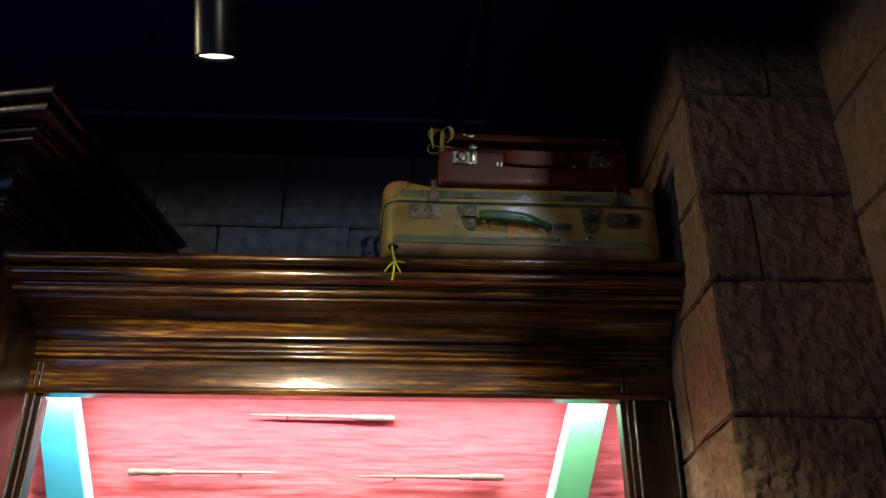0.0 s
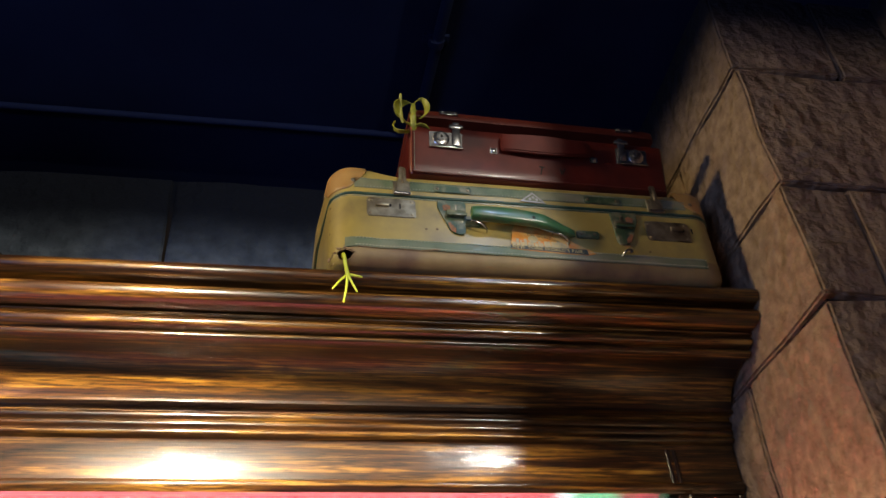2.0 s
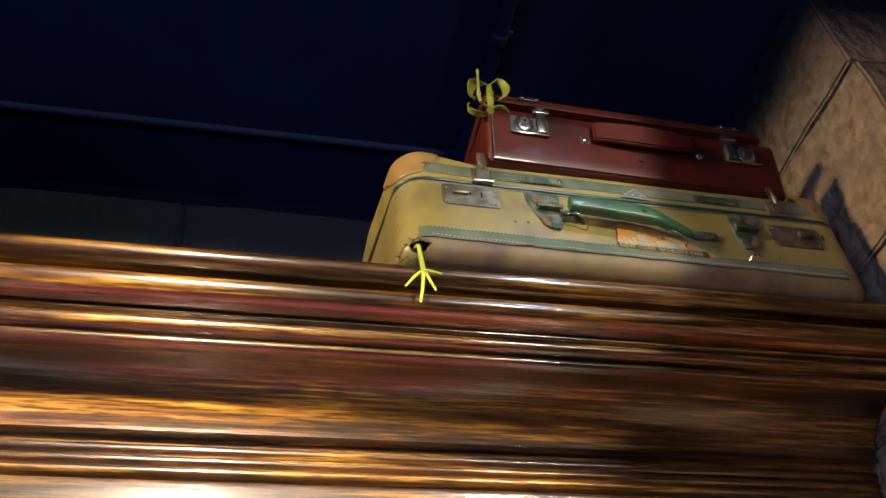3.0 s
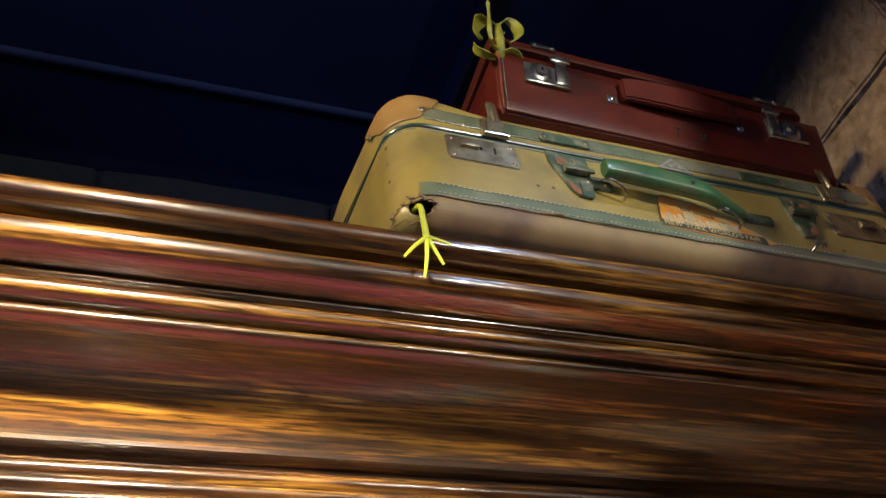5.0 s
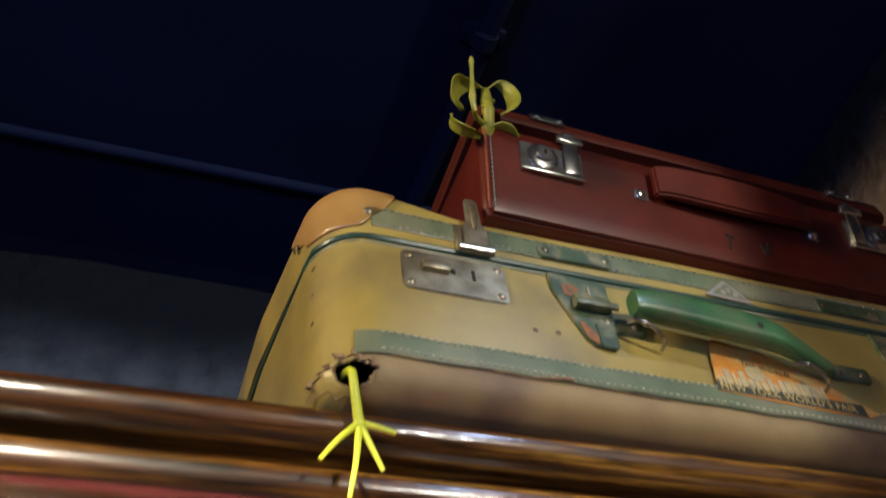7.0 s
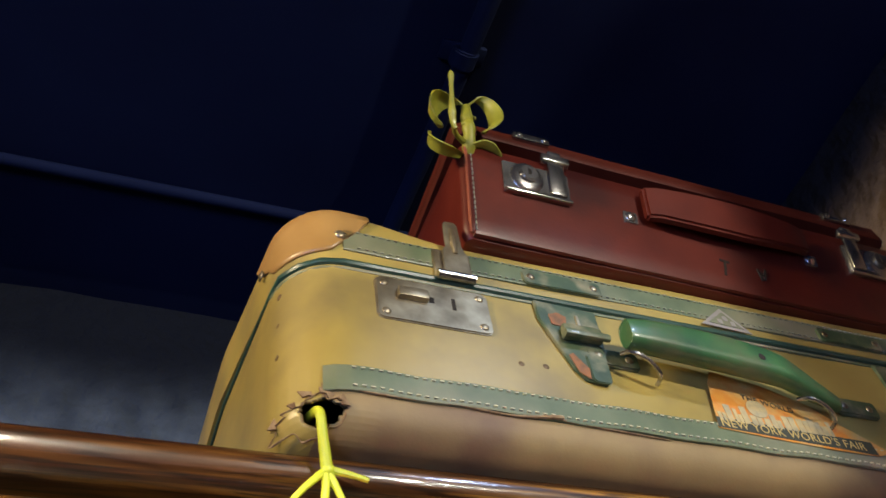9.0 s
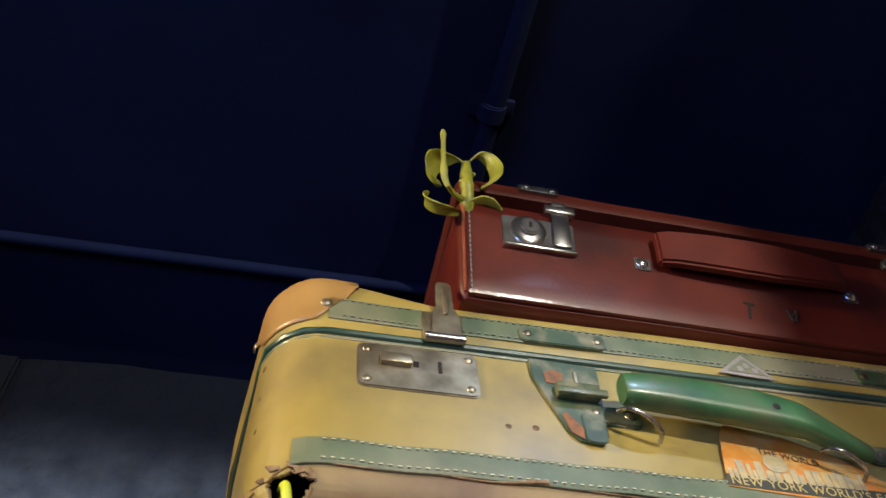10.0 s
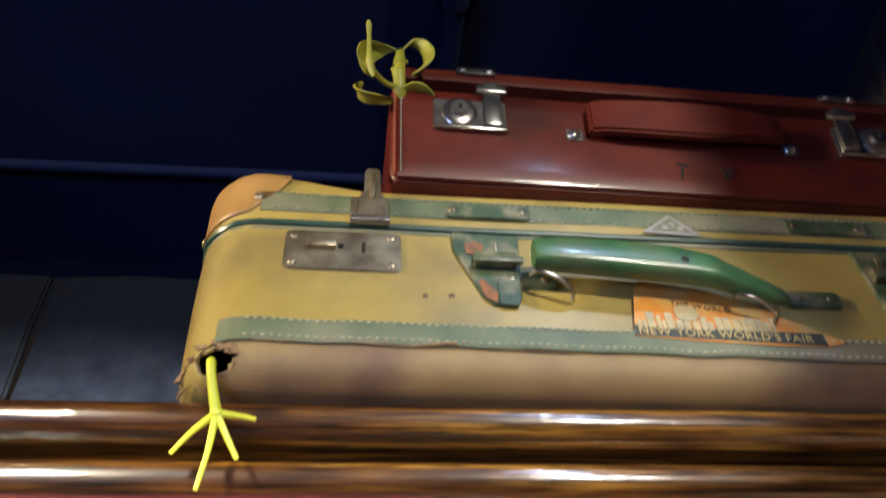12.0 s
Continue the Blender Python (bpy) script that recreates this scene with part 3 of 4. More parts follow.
def flared(profile, dz, z_shift):
    bm = bmesh.new()
    prev = None
    for y, z in profile:
        d = y - 0.039
        ring = [bm.verts.new(TURN10 @ Vector(c)) for c in ((-1.3, d, z + dz), (-d, d, z + dz), (-d, 0.70, z + dz))]
        if prev:
            for k in range(2):
                bm.faces.new((prev[k], prev[k + 1], ring[k + 1], ring[k]))
        else:
            top = ring
        prev = ring
    bm.faces.new([top[0], top[1], top[2], bm.verts.new(TURN10 @ Vector((-1.3, 0.70, profile[0][1] + dz)))])
    return bm


part("cornice", flared(CROWN, 0.245, 0), WOOD_UNLIT, side, smooth=True)
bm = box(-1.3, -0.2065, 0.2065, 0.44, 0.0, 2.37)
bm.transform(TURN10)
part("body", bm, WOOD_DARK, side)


# ---- tan suitcase ----
def plan_loop(x0, x1, y0, y1, r, ns=40, nd=18, nc=8):
    """Points round a rounded rectangle, from the middle of the back over the left side, the front and the right side."""
    out = []
    lines = [((x0 + r, y1), (x0, y1 - r), (x0 + r, y1 - r), 90, nc), ((x0, y1 - r), (x0, y0 + r), None, 0, nd), (None, None, (x0 + r, y0 + r), 180, nc), ((x0 + r, y0), (x1 - r, y0), None, 0, ns), (None, None, (x1 - r, y0 + r), 270, nc), ((x1, y0 + r), (x1, y1 - r), None, 0, nd), (None, None, (x1 - r, y1 - r), 0, nc), ((x1 - r, y1), (x0 + r, y1), None, 0, ns // 2)]
    for a, b, c, deg, n in lines:
        for k in range(n):
            if c:
                t = radians(deg + 90 * k / n)
                out.append((c[0] + r * math.cos(t), c[1] + r * math.sin(t)))
            else:
                out.append((a[0] + (b[0] - a[0]) * k / n, a[1] + (b[1] - a[1]) * k / n))
    return out


def shell(x0, x1, y0, y1, r, profile, ns=40, nd=18, caps=(True, True), wobble=0.0):
    bm = bmesh.new()
    prev = None
    for i, (inset, z) in enumerate(profile):
        ring = [bm.verts.new((x, y, z)) for x, y in plan_loop(x0 + inset, x1 - inset, y0 + inset, y1 - inset, max(r - inset, 0.004), ns, nd)]
        if wobble:
            for v in ring:
                v.co += Vector((0.3, 1, 0.3)) * wobble * noise.noise(v.co * 9)
        if prev:
            for k in range(len(ring)):
                bm.faces.new((prev[k], prev[(k + 1) % len(ring)], ring[(k + 1) % len(ring)], ring[k]))
        elif caps[0]:
            bm.faces.new(ring[::-1])
        prev = ring
    if caps[1]:
        bm.faces.new(prev)
    return bm


TX0, TX1, TY0, TY1, TR = 0.003, 0.640, 0.0, 0.405, 0.036
BOT, SEAM, TOP = 2.2980, 2.428, 2.4830
tan = empty("tan_suitcase", 0.32, 0.2, BOT, label="worn olive tan hard suitcase with green handle, torn corner", category="suitcase")
prof = [(0.05, BOT)] + [(0.020 - 0.020 * math.sin(radians(a)), BOT + 0.020 - 0.020 * math.cos(radians(a))) for a in range(0, 91, 10)] + [(-0.0006 * math.sin(k / 16 * math.pi), BOT + 0.020 + (SEAM - BOT - 0.020) * k / 16) for k in range(1, 17)]
body = shell(TX0, TX1, TY0, TY1, TR, prof, ns=110, nd=50, caps=(True, False), wobble=0.0012)
hole = Vector((0.0205, 0.0030, 2.3095))
near_hole = {e for f in body.faces if (f.calc_center_median() - hole).length < 0.032 for e in f.edges}
bmesh.ops.subdivide_edges(body, edges=list(near_hole), cuts=5, use_grid_fill=True)
for f in body.faces:
    c = f.calc_center_median()
    edge = 2.3285 + 0.0022 * noise.noise(Vector((c.x * 40, 1, 2))) + 0.0012 * noise.noise(Vector((c.x * 200, 1, 2)))
    f.material_index = 1 if c.z < edge and c.y < 0.06 and c.x > 0.024 else 0
gone = []
for f in body.faces:
    c = f.calc_center_median()
    d = c - hole
    if (Vector((d.x / 1.6, d.y * 0.75, d.z))).length < 0.0092 + 0.0050 * noise.noise(c * 150) + 0.0016 * noise.noise(c * 520) and c.z > BOT + 0.001:
        gone.append(f)
bmesh.ops.delete(body, geom=gone, context="FACES")
tb = part("body", body, [TAN, KRAFT, DARK], tan, smooth=True)
so = tb.modifiers.new("board", "SOLIDIFY")
so.thickness, so.offset, so.material_offset, so.material_offset_rim = 0.0028, -1.0, 2, 1
lid_prof = [(0.0, SEAM + 0.001), (-0.0008, SEAM + 0.012), (-0.0005, SEAM + 0.030)] + [(0.012 - 0.012 * math.cos(radians(a)), TOP - 0.012 + 0.012 * math.sin(radians(a))) for a in range(0, 91, 15)]
tan_lid = shell(TX0, TX1, TY0, TY1, TR, lid_prof, ns=60, nd=24, caps=(True, False), wobble=0.0010)
top_ring = [v for v in tan_lid.verts if v.is_boundary]
for inset in (0.010, 0.04, 0.10):
    ends = [e for e in tan_lid.edges if e.is_boundary]
    made = bmesh.ops.extrude_edge_only(tan_lid, edges=ends)["geom"]
    for v in made:
        if isinstance(v, bmesh.types.BMVert):
            c = Vector(((TX0 + TX1) / 2, (TY0 + TY1) / 2))
            v.co.x += (c.x - v.co.x) * inset * 3 / 0.9
            v.co.y += (c.y - v.co.y) * inset * 3 / 0.9
bmesh.ops.holes_fill(tan_lid, edges=[e for e in tan_lid.edges if e.is_boundary], sides=0)


def ease(a, b, x):
    u = min(max((x - a) / (b - a), 0.0), 1.0)
    return u * u * (3 - 2 * u)


for v in tan_lid.verts:
    # the lid sags under the case that lies on it
    v.co.z -= 0.0100 * ease(0.045, 0.125, v.co.x) * (1 - ease(0.585, 0.630, v.co.x)) * max(0.0, (v.co.z - SEAM) / (TOP - SEAM))
part("lid", tan_lid, TAN, tan, smooth=True)


def front_path(out=0.0, a=-0.30, b=None, z=0.0):
    """The outline of the suitcase from the left side (a metres back), along the front, to the right end."""
    pts = [(x, y, z) for x, y in plan_loop(TX0 - out, TX1 + out, TY0 - out, TY1 + out, TR + out, 60, 24)]
    n0 = 8
    return pts[n0:n0 + 24 + 8 + 60 + 8 + 24]


def strap(x_from, x_to, z0, z1, out, thick, wave=0.0):
    """A leather band on the face of the suitcase, following its rounded ends."""
    bm = bmesh.new()
    prev = None
    for x, y, _ in front_path(out + thick):
        if not (x_from - 1e-4 <= x <= x_to + 1e-4) or y > 0.05:
            continue
        w = wave * noise.noise(Vector((x * 30, 4, 1))) - wave * 5.0 * max(0.0, x - 0.10)
        c = Vector((x, y, 0))
        inward = Vector((0, 1, 0)) if TX0 + TR < x < TX1 - TR else (Vector((TX0 + TR if x < 0.3 else TX1 - TR, TY0 + TR, 0)) - c).normalized()
        q = c + inward * (thick + 0.001)
        ring = [bm.verts.new(p) for p in ((c.x, c.y + 0.0004, z0 + w), (c.x, c.y, z0 + w + 0.0008), (c.x, c.y, z1 + w - 0.0008), (c.x, c.y + 0.0004, z1 + w), (q.x, q.y, z1 + w), (q.x, q.y, z0 + w))]
        if prev:
            for k in range(6):
                bm.faces.new((prev[k], prev[(k + 1) % 6], ring[(k + 1) % 6], ring[k]))
        else:
            bm.faces.new(ring[::-1])
        prev = ring
    bm.faces.new(prev)
    return bm


def stitches(parent, x_from, x_to, z, y, step=0.0052, wave=0.0, thread=STITCH):
    bm = bmesh.new()
    x = x_from
    while x < x_to:
        w = wave * noise.noise(Vector((x * 30, 4, 1))) - wave * 5.0 * max(0.0, x - 0.10) + random.uniform(-1, 1) * 0.0002
        box(x, x + 0.0024, y - 0.0006, y + 0.0004, z + w - 0.0004, z + w + 0.0004, 0, 1, bm)
        x += step
    return tagged(part("stitching", bm, thread, parent, "cream thread stitches"), kind="stuff")


up_band = part("upper_band", strap(0.036, 0.60, 2.4395, 2.4585, 0.0008, 0.0014), BAND, tan, "faded grey green leather band")
stitches(up_band, 0.048, 0.598, 2.4418, -0.0026, thread=FADED)
stitches(up_band, 0.048, 0.598, 2.4565, -0.0026, thread=FADED)
low_band = part("lower_band", strap(0.021, 0.61, 2.3215, 2.3395, 0.0012, 0.0014, 0.0014), BAND, tan, "faded grey green leather band")
stitches(low_band, 0.040, 0.605, 2.3242, -0.0030, wave=0.0014)
stitches(low_band, 0.040, 0.605, 2.3372, -0.0030, wave=0.0014)
seam_line = [(x, y, SEAM if y < 0.030 else SEAM - 0.0016) for x, y, _ in front_path(0.0008)][::2]
part("piping", tube(seam_line, [0.0010 if y > 0.024 else 0.0026 for x, y, z in seam_line], 1, 8), PIPING, tan, "dark green seam piping", smooth=True)
part("gasket", tube([(x, y, SEAM - 0.0045) for x, y, _ in front_path(-0.0002) if y < 0.045][::2], [0.0016, 0.0016], 1, 6), BAND, tan, smooth=True)


def corner_cap(mirror=False):
    """The leather cap over a front corner of the lid, cut to a curve."""
    bm = bmesh.new()
    pts = [p for p in front_path(0.0022) if p[1] < 0.075]
    if mirror:
        pts = [p for p in pts if p[0] > 0.575]
    else:
        pts = [p for p in pts if p[0] < 0.062]
    n = len(pts)
    prev = None
    for i, (x, y, _) in enumerate(pts):
        f = min(i, n - 1 - i) / (n - 1) * 2
        low = TOP - 0.010 - 0.036 * min(1, f * 1.9) ** 0.7
        c = Vector(((TX0 + TR) if not mirror else (TX1 - TR), TY0 + TR + 0.02, 0))
        inward = (c - Vector((x, y, 0))).normalized()
        ring = []
        for k in range(9):
            z = low + (TOP - 0.012 - low) * k / 8
            ring.append(bm.verts.new((x, y, z)))
        for a in (20, 40, 60, 80):
            p = Vector((x, y, 0)) + inward * (0.0135 - 0.0135 * math.cos(radians(a)))
            ring.append(bm.verts.new((p.x, p.y, TOP - 0.012 + 0.0135 * math.sin(radians(a)))))
        p = Vector((x, y, 0)) + inward * 0.026
        ring.append(bm.verts.new((p.x, p.y, TOP + 0.0016)))
        if prev:
            for k in range(len(ring) - 1):
                bm.faces.new((prev[k], ring[k], ring[k + 1], prev[k + 1]))
        prev = ring
    cap = part("corner_cap", bm, CORNER, tan, "orange tan leather corner", smooth=True)
    s = cap.modifiers.new("leather", "SOLIDIFY")
    s.thickness, s.offset = 0.0016, -1.0
    for x, y, ax in (((0.037, -0.003, (0, -1, 0)), (-0.0005, 0.045, (-1, 0, 0))) if not mirror else ((0.606, -0.003, (0, -1, 0)),)):
        part("rivet", dome((x, y + 0.001, 2.4525), ax, 0.0038, 0.0018), BRASS, cap, smooth=True)


corner_cap()
corner_cap(True)

for x, z in ((0.1495, 2.3640), (0.1665, 2.3650), (0.512, 2.346)):
    part("rivet", dome((x, 0.0, z), (0, -1, 0), 0.0028, 0.0010), DULL, tan, "dull brown rivet", smooth=True)
for z in (2.3610, 2.3870, 2.4120):
    part("rivet", dome((TX0 + 0.0024, 0.0235, z), (-0.93, -0.36, 0), 0.0030, 0.0012), DULL, tan, "dull brown rivet", smooth=True)


def lock_plate(x0, x1, z0, z1, flip):
    lk = part("lock_plate", plate(round_rect(x0, x1, z0, z1, 0.005), -0.0002, 0.0022, 0.0009), BRASS, tan, "tarnished nickel lock plate", smooth=True)
    for x, z in ((x0 + 0.006, z0 + 0.006), (x0 + 0.006, z1 - 0.006), (x1 - 0.006, z0 + 0.006), (x1 - 0.006, z1 - 0.006)):
        part("rivet", dome((x, -0.0022, z), (0, -1, 0), 0.0031, 0.0015), BRASS, lk, smooth=True)
    cx = x0 + (0.024 if not flip else x1 - x0 - 0.024)
    cz = (z0 + z1) / 2 + 0.004
    part("slider", box(cx - 0.010, cx + 0.010, -0.0068, -0.0020, cz - 0.0042, cz + 0.0042, 0.0012), BRASS, lk, smooth=True)
    part("slot", box(cx + 0.011, cx + 0.0145, -0.0027, -0.0021, cz - 0.003, cz + 0.002), DARK, lk)
    part("keyhole", box(cx + 0.0265, cx + 0.0290, -0.0027, -0.0021, cz - 0.006, cz + 0.004), DARK, lk)
    x0 -= 0.030 if flip else 0.0
    h = part("hasp_base", box(x0 + 0.042, x0 + 0.069, -0.0046, -0.0008, 2.4300, 2.4560, 0.0015), BRASS, tan, "tarnished nickel hasp", smooth=True)
    part("hinge_barrel", tube([(x0 + 0.0425, -0.0058, 2.4290), (x0 + 0.0690, -0.0058, 2.4290)], [0.0034, 0.0034], 1, 10), CHROME, h, smooth=True)
    tongue = [(x0 + 0.0470, 2.4300), (x0 + 0.0665, 2.4300), (x0 + 0.0655, 2.4520), (x0 + 0.0630, 2.4580), (x0 + 0.0625, 2.4810), (x0 + 0.0605, 2.4845), (x0 + 0.0535, 2.4845), (x0 + 0.0515, 2.4810), (x0 + 0.0510, 2.4580), (x0 + 0.0480, 2.4520)]
    part("tongue", plate(tongue, -0.0062, 0.0016, 0.0005), BRASS, h, smooth=True)
    part("tongue_rib", tube([(x0 + 0.0570, -0.0079, 2.450), (x0 + 0.0570, -0.0090, 2.462), (x0 + 0.0570, -0.0079, 2.476)], [0.0015, 0.003, 0.0015], 4, 8), BRASS, h, smooth=True)


lock_plate(0.058, 0.1345, 2.3830, 2.4205, False)
lock_plate(0.514, 0.5905, 2.3700, 2.4100, True)

for x0 in (0.1655, 0.417):
    tg = part("name_tag", plate(round_rect(x0, x0 + 0.061, 2.4395, 2.4535, 0.004), -0.0022, 0.0018), TAB, tan, "dark green leather tag", smooth=True)
    for dx in (0.006, 0.055):
        part("rivet", dome((x0 + dx, -0.0040, 2.4465), (0, -1, 0), 0.0030, 0.0013), BRASS, tg, smooth=True)


def handle_bracket(x0, flip):
    k = -1 if flip else 1
    X = lambda u: x0 + (u if not flip else 0.046 - u)
    out = [(X(0.0), 2.4240), (X(0.046), 2.4220), (X(0.045), 2.4020), (X(0.0425), 2.3620), (X(0.038), 2.3555), (X(0.024), 2.3570), (X(0.017), 2.3650), (X(0.006), 2.3930), (X(0.0005), 2.4070)]
    br = part("handle_tab", plate(out[::-1] if flip else out, -0.0008, 0.0024, 0.0008), TAB, tan, "worn dark green leather tab", smooth=True)
    part("clasp", box(X(0.0275) - 0.0145, X(0.0275) + 0.0145, -0.0095, -0.003, 2.3885, 2.4000, 0.002), BRASS if flip else TAB, br, smooth=True)
    part("clasp_lip", box(X(0.0285) - 0.0165, X(0.0285) + 0.0165, -0.0125, -0.0088, 2.3870, 2.3925, 0.0012), TAB, br, smooth=True)
    part("rust_patch", plate([(X(0.009), 2.402), (X(0.019), 2.401), (X(0.021), 2.411), (X(0.015), 2.414), (X(0.008), 2.411)][::-k], -0.0033, 0.0006, 0), RUST, br, "orange rusted metal")
    part("rust_patch", plate([(X(0.019), 2.362), (X(0.026), 2.3575), (X(0.027), 2.366), (X(0.018), 2.378), (X(0.015), 2.376)][::-k], -0.0033, 0.0006, 0), RUST, br, "orange rusted metal")
    part("metal_loop", box(X(0.028), X(0.0305), -0.0046, -0.003, 2.403, 2.414, 0.0006), BRASS, br)
    part("foot_plate", plate(round_rect(*sorted((X(0.027), X(0.041))), 2.355, 2.380, 0.004), -0.003, 0.0016), TAB, br, smooth=True)


handle_bracket(0.169, False)
handle_bracket(0.456, True)



def loft(sections, segs=20, power=3.2):
    """A bar along x through (x, y, z, half height, half depth), with a soft squarish section."""
    bm = bmesh.new()
    prev = None
    for x, y, z, hz, hy in sections:
        ring = []
        for k in range(segs):
            a = k * 2 * math.pi / segs
            c, q = math.cos(a), math.sin(a)
            ring.append(bm.verts.new((x, y + hy * math.copysign(abs(c) ** (2 / power), c), z + hz * math.copysign(abs(q) ** (2 / power), q))))
        if prev:
            for k in range(segs):
                bm.faces.new((prev[k], prev[(k + 1) % segs], ring[(k + 1) % segs], ring[k]))
        else:
            bm.faces.new(ring[::-1])
        prev = ring
    bm.faces.new(prev)
    return bm


HANDLE = [(0.2185, 2.3850, 0.0088), (0.2195, 2.3850, 0.0102), (0.2350, 2.3850, 0.0118), (0.2600, 2.3840, 0.0128), (0.2850, 2.3825, 0.0132), (0.3100, 2.3800, 0.0128), (0.3300, 2.3765, 0.0116), (0.3500, 2.3720, 0.0100), (0.3680, 2.3680, 0.0080), (0.3850, 2.3655, 0.0058)]
hs = smooth_path(HANDLE, 4)
handle = part("carry_handle", loft([(x, -0.0215 + 0.012 * max(0, (x - 0.335) / 0.050), z, h, 0.0085 * min(1, h / 0.012)) for x, z, h in hs]), GREEN, tan, "glossy green moulded handle", smooth=True)
for x in (0.315,):
    part("dark_dent", dome((x, -0.0298, 2.3770), (0, -1, 0), 0.0028, 0.0006), DARK, handle, smooth=True)
for xa, za in ((0.221, 2.3715), (0.352, 2.3570)):
    part("handle_loop", tube([(xa - 0.004, -0.012, za + 0.004), (xa, -0.019, za), (xa + 0.011, -0.018, za - 0.004), (xa + 0.021, -0.012, za - 0.0085), (xa + 0.023, -0.003, za - 0.0095)], [0.0015, 0.0015], 5, 8), CHROME, handle, "bent chrome wire", smooth=True)
for x, z in ((0.2165, 2.3800), (0.410, 2.3720)):
    mt = part("handle_mount", plate(round_rect(x - 0.018, x + 0.020, z - 0.0075, z + 0.0075, 0.004), -0.0006, 0.0030, 0.001), TAB, tan, smooth=True)
    for dx in (-0.010, 0.012):
        part("rivet", dome((x + dx, -0.0034, z), (0, -1, 0), 0.003, 0.0016), BRASS, mt, smooth=True)

label = part("travel_label", plate([(0.2795, 2.3335), (0.3200, 2.3310), (0.3700, 2.3290), (0.4050, 2.3290), (0.4180, 2.3330), (0.4020, 2.3430), (0.3850, 2.3520), (0.3640, 2.3660), (0.3300, 2.3770), (0.2920, 2.3830), (0.2860, 2.3720)], -0.0030, 0.0004, 0), PAPER, tan, "torn orange paper travel label with skyline")
sky = bmesh.new()
x = 0.283
random.seed(4)
while x < 0.372:
    w = random.uniform(0.002, 0.005)
    h = random.uniform(0.006, 0.016)
    box(x, x + w, -0.0038, -0.0034, 2.3400, 2.3400 + h, 0, 1, sky)
    x += w + random.uniform(0.0, 0.002)
part("skyline_print", sky, PAPER_PALE, label)
part("skyline_disc", plate(round_rect(0.309, 0.325, 2.347, 2.361, 0.0069), -0.0038, 0.0003, 0), PAPER_PALE, label)
part("ink_strip", plate([(0.2795, 2.3340), (0.4050, 2.3295), (0.4040, 2.3400), (0.2805, 2.3425)], -0.0034, 0.0003, 0), INK, label)


def lettering(text, size, x, y, z, mat, parent, tilt=0.0, shear=0.0):
    cu = bpy.data.curves.new("lettering", "FONT")
    cu.body, cu.size, cu.shear, cu.extrude, cu.space_character = text, size, shear, 0.0001, 1.08
    tmp = bpy.data.objects.new("lettering", cu)
    scene.collection.objects.link(tmp)
    bpy.context.view_layer.update()
    me = bpy.data.meshes.new_from_object(tmp.evaluated_get(bpy.context.evaluated_depsgraph_get()))
    bpy.data.objects.remove(tmp)
    bm = bmesh.new()
    bm.from_mesh(me)
    bm.transform(Matrix.Translation((x, y, z)) @ Matrix.Rotation(radians(tilt), 4, "Y") @ Matrix.Rotation(radians(90), 4, "X"))
    return part("lettering", bm, mat, parent)


lettering("NEW YORK WORLD'S FAIR", 0.0088, 0.2820, -0.0040, 2.3350, YELLOW, label, 1.6)
lettering("THE WORLD", 0.0066, 0.3080, -0.0040, 2.3610, INK, label, 8)

badge = part("triangle_badge", plate([(0.306, 2.4330), (0.350, 2.4310), (0.3290, 2.4535)], -0.0026, 0.0006, 0.0002), SILVER, tan, "small silver triangular badge")
part("badge_field", plate([(0.3130, 2.4356), (0.3430, 2.4340), (0.3290, 2.4490)], -0.0033, 0.0003, 0), BAND, badge)
for x, z in ((0.3235, 2.4378), (0.3290, 2.4415), (0.3345, 2.4372)):
    part("badge_figure", plate(round_rect(x - 0.0022, x + 0.0022, z - 0.0020, z + 0.0028, 0.0012), -0.0037, 0.0003, 0), SILVER, badge)

# torn board round the hole
random.seed(11)
rim = []
for k in range(34):
    a = k * 2 * math.pi / 33
    r = 0.0100 + 0.0048 * noise.noise(Vector((3 * math.cos(a), 3 * math.sin(a), 5)))
    c = Vector((0.0205 + 1.55 * r * math.cos(a), -0.0006, max(2.3095 + r * math.sin(a), BOT + 0.0012)))
    if c.x < TX0 + TR:
        c.y += TR - math.sqrt(max(TR ** 2 - (TX0 + TR - c.x) ** 2, 0))
    if c.z < BOT + 0.02:
        c.y += 0.020 - math.sqrt(max(0.020 ** 2 - (BOT + 0.020 - c.z) ** 2, 0))
    rim.append(c)
part("torn_rim", tube(rim, [0.0003 + 0.0012 * abs(noise.noise(Vector((k * 0.9, 2, 7)))) for k in range(60)], 2, 7), TORN, tan, "frayed brown cardboard rim", smooth=True)
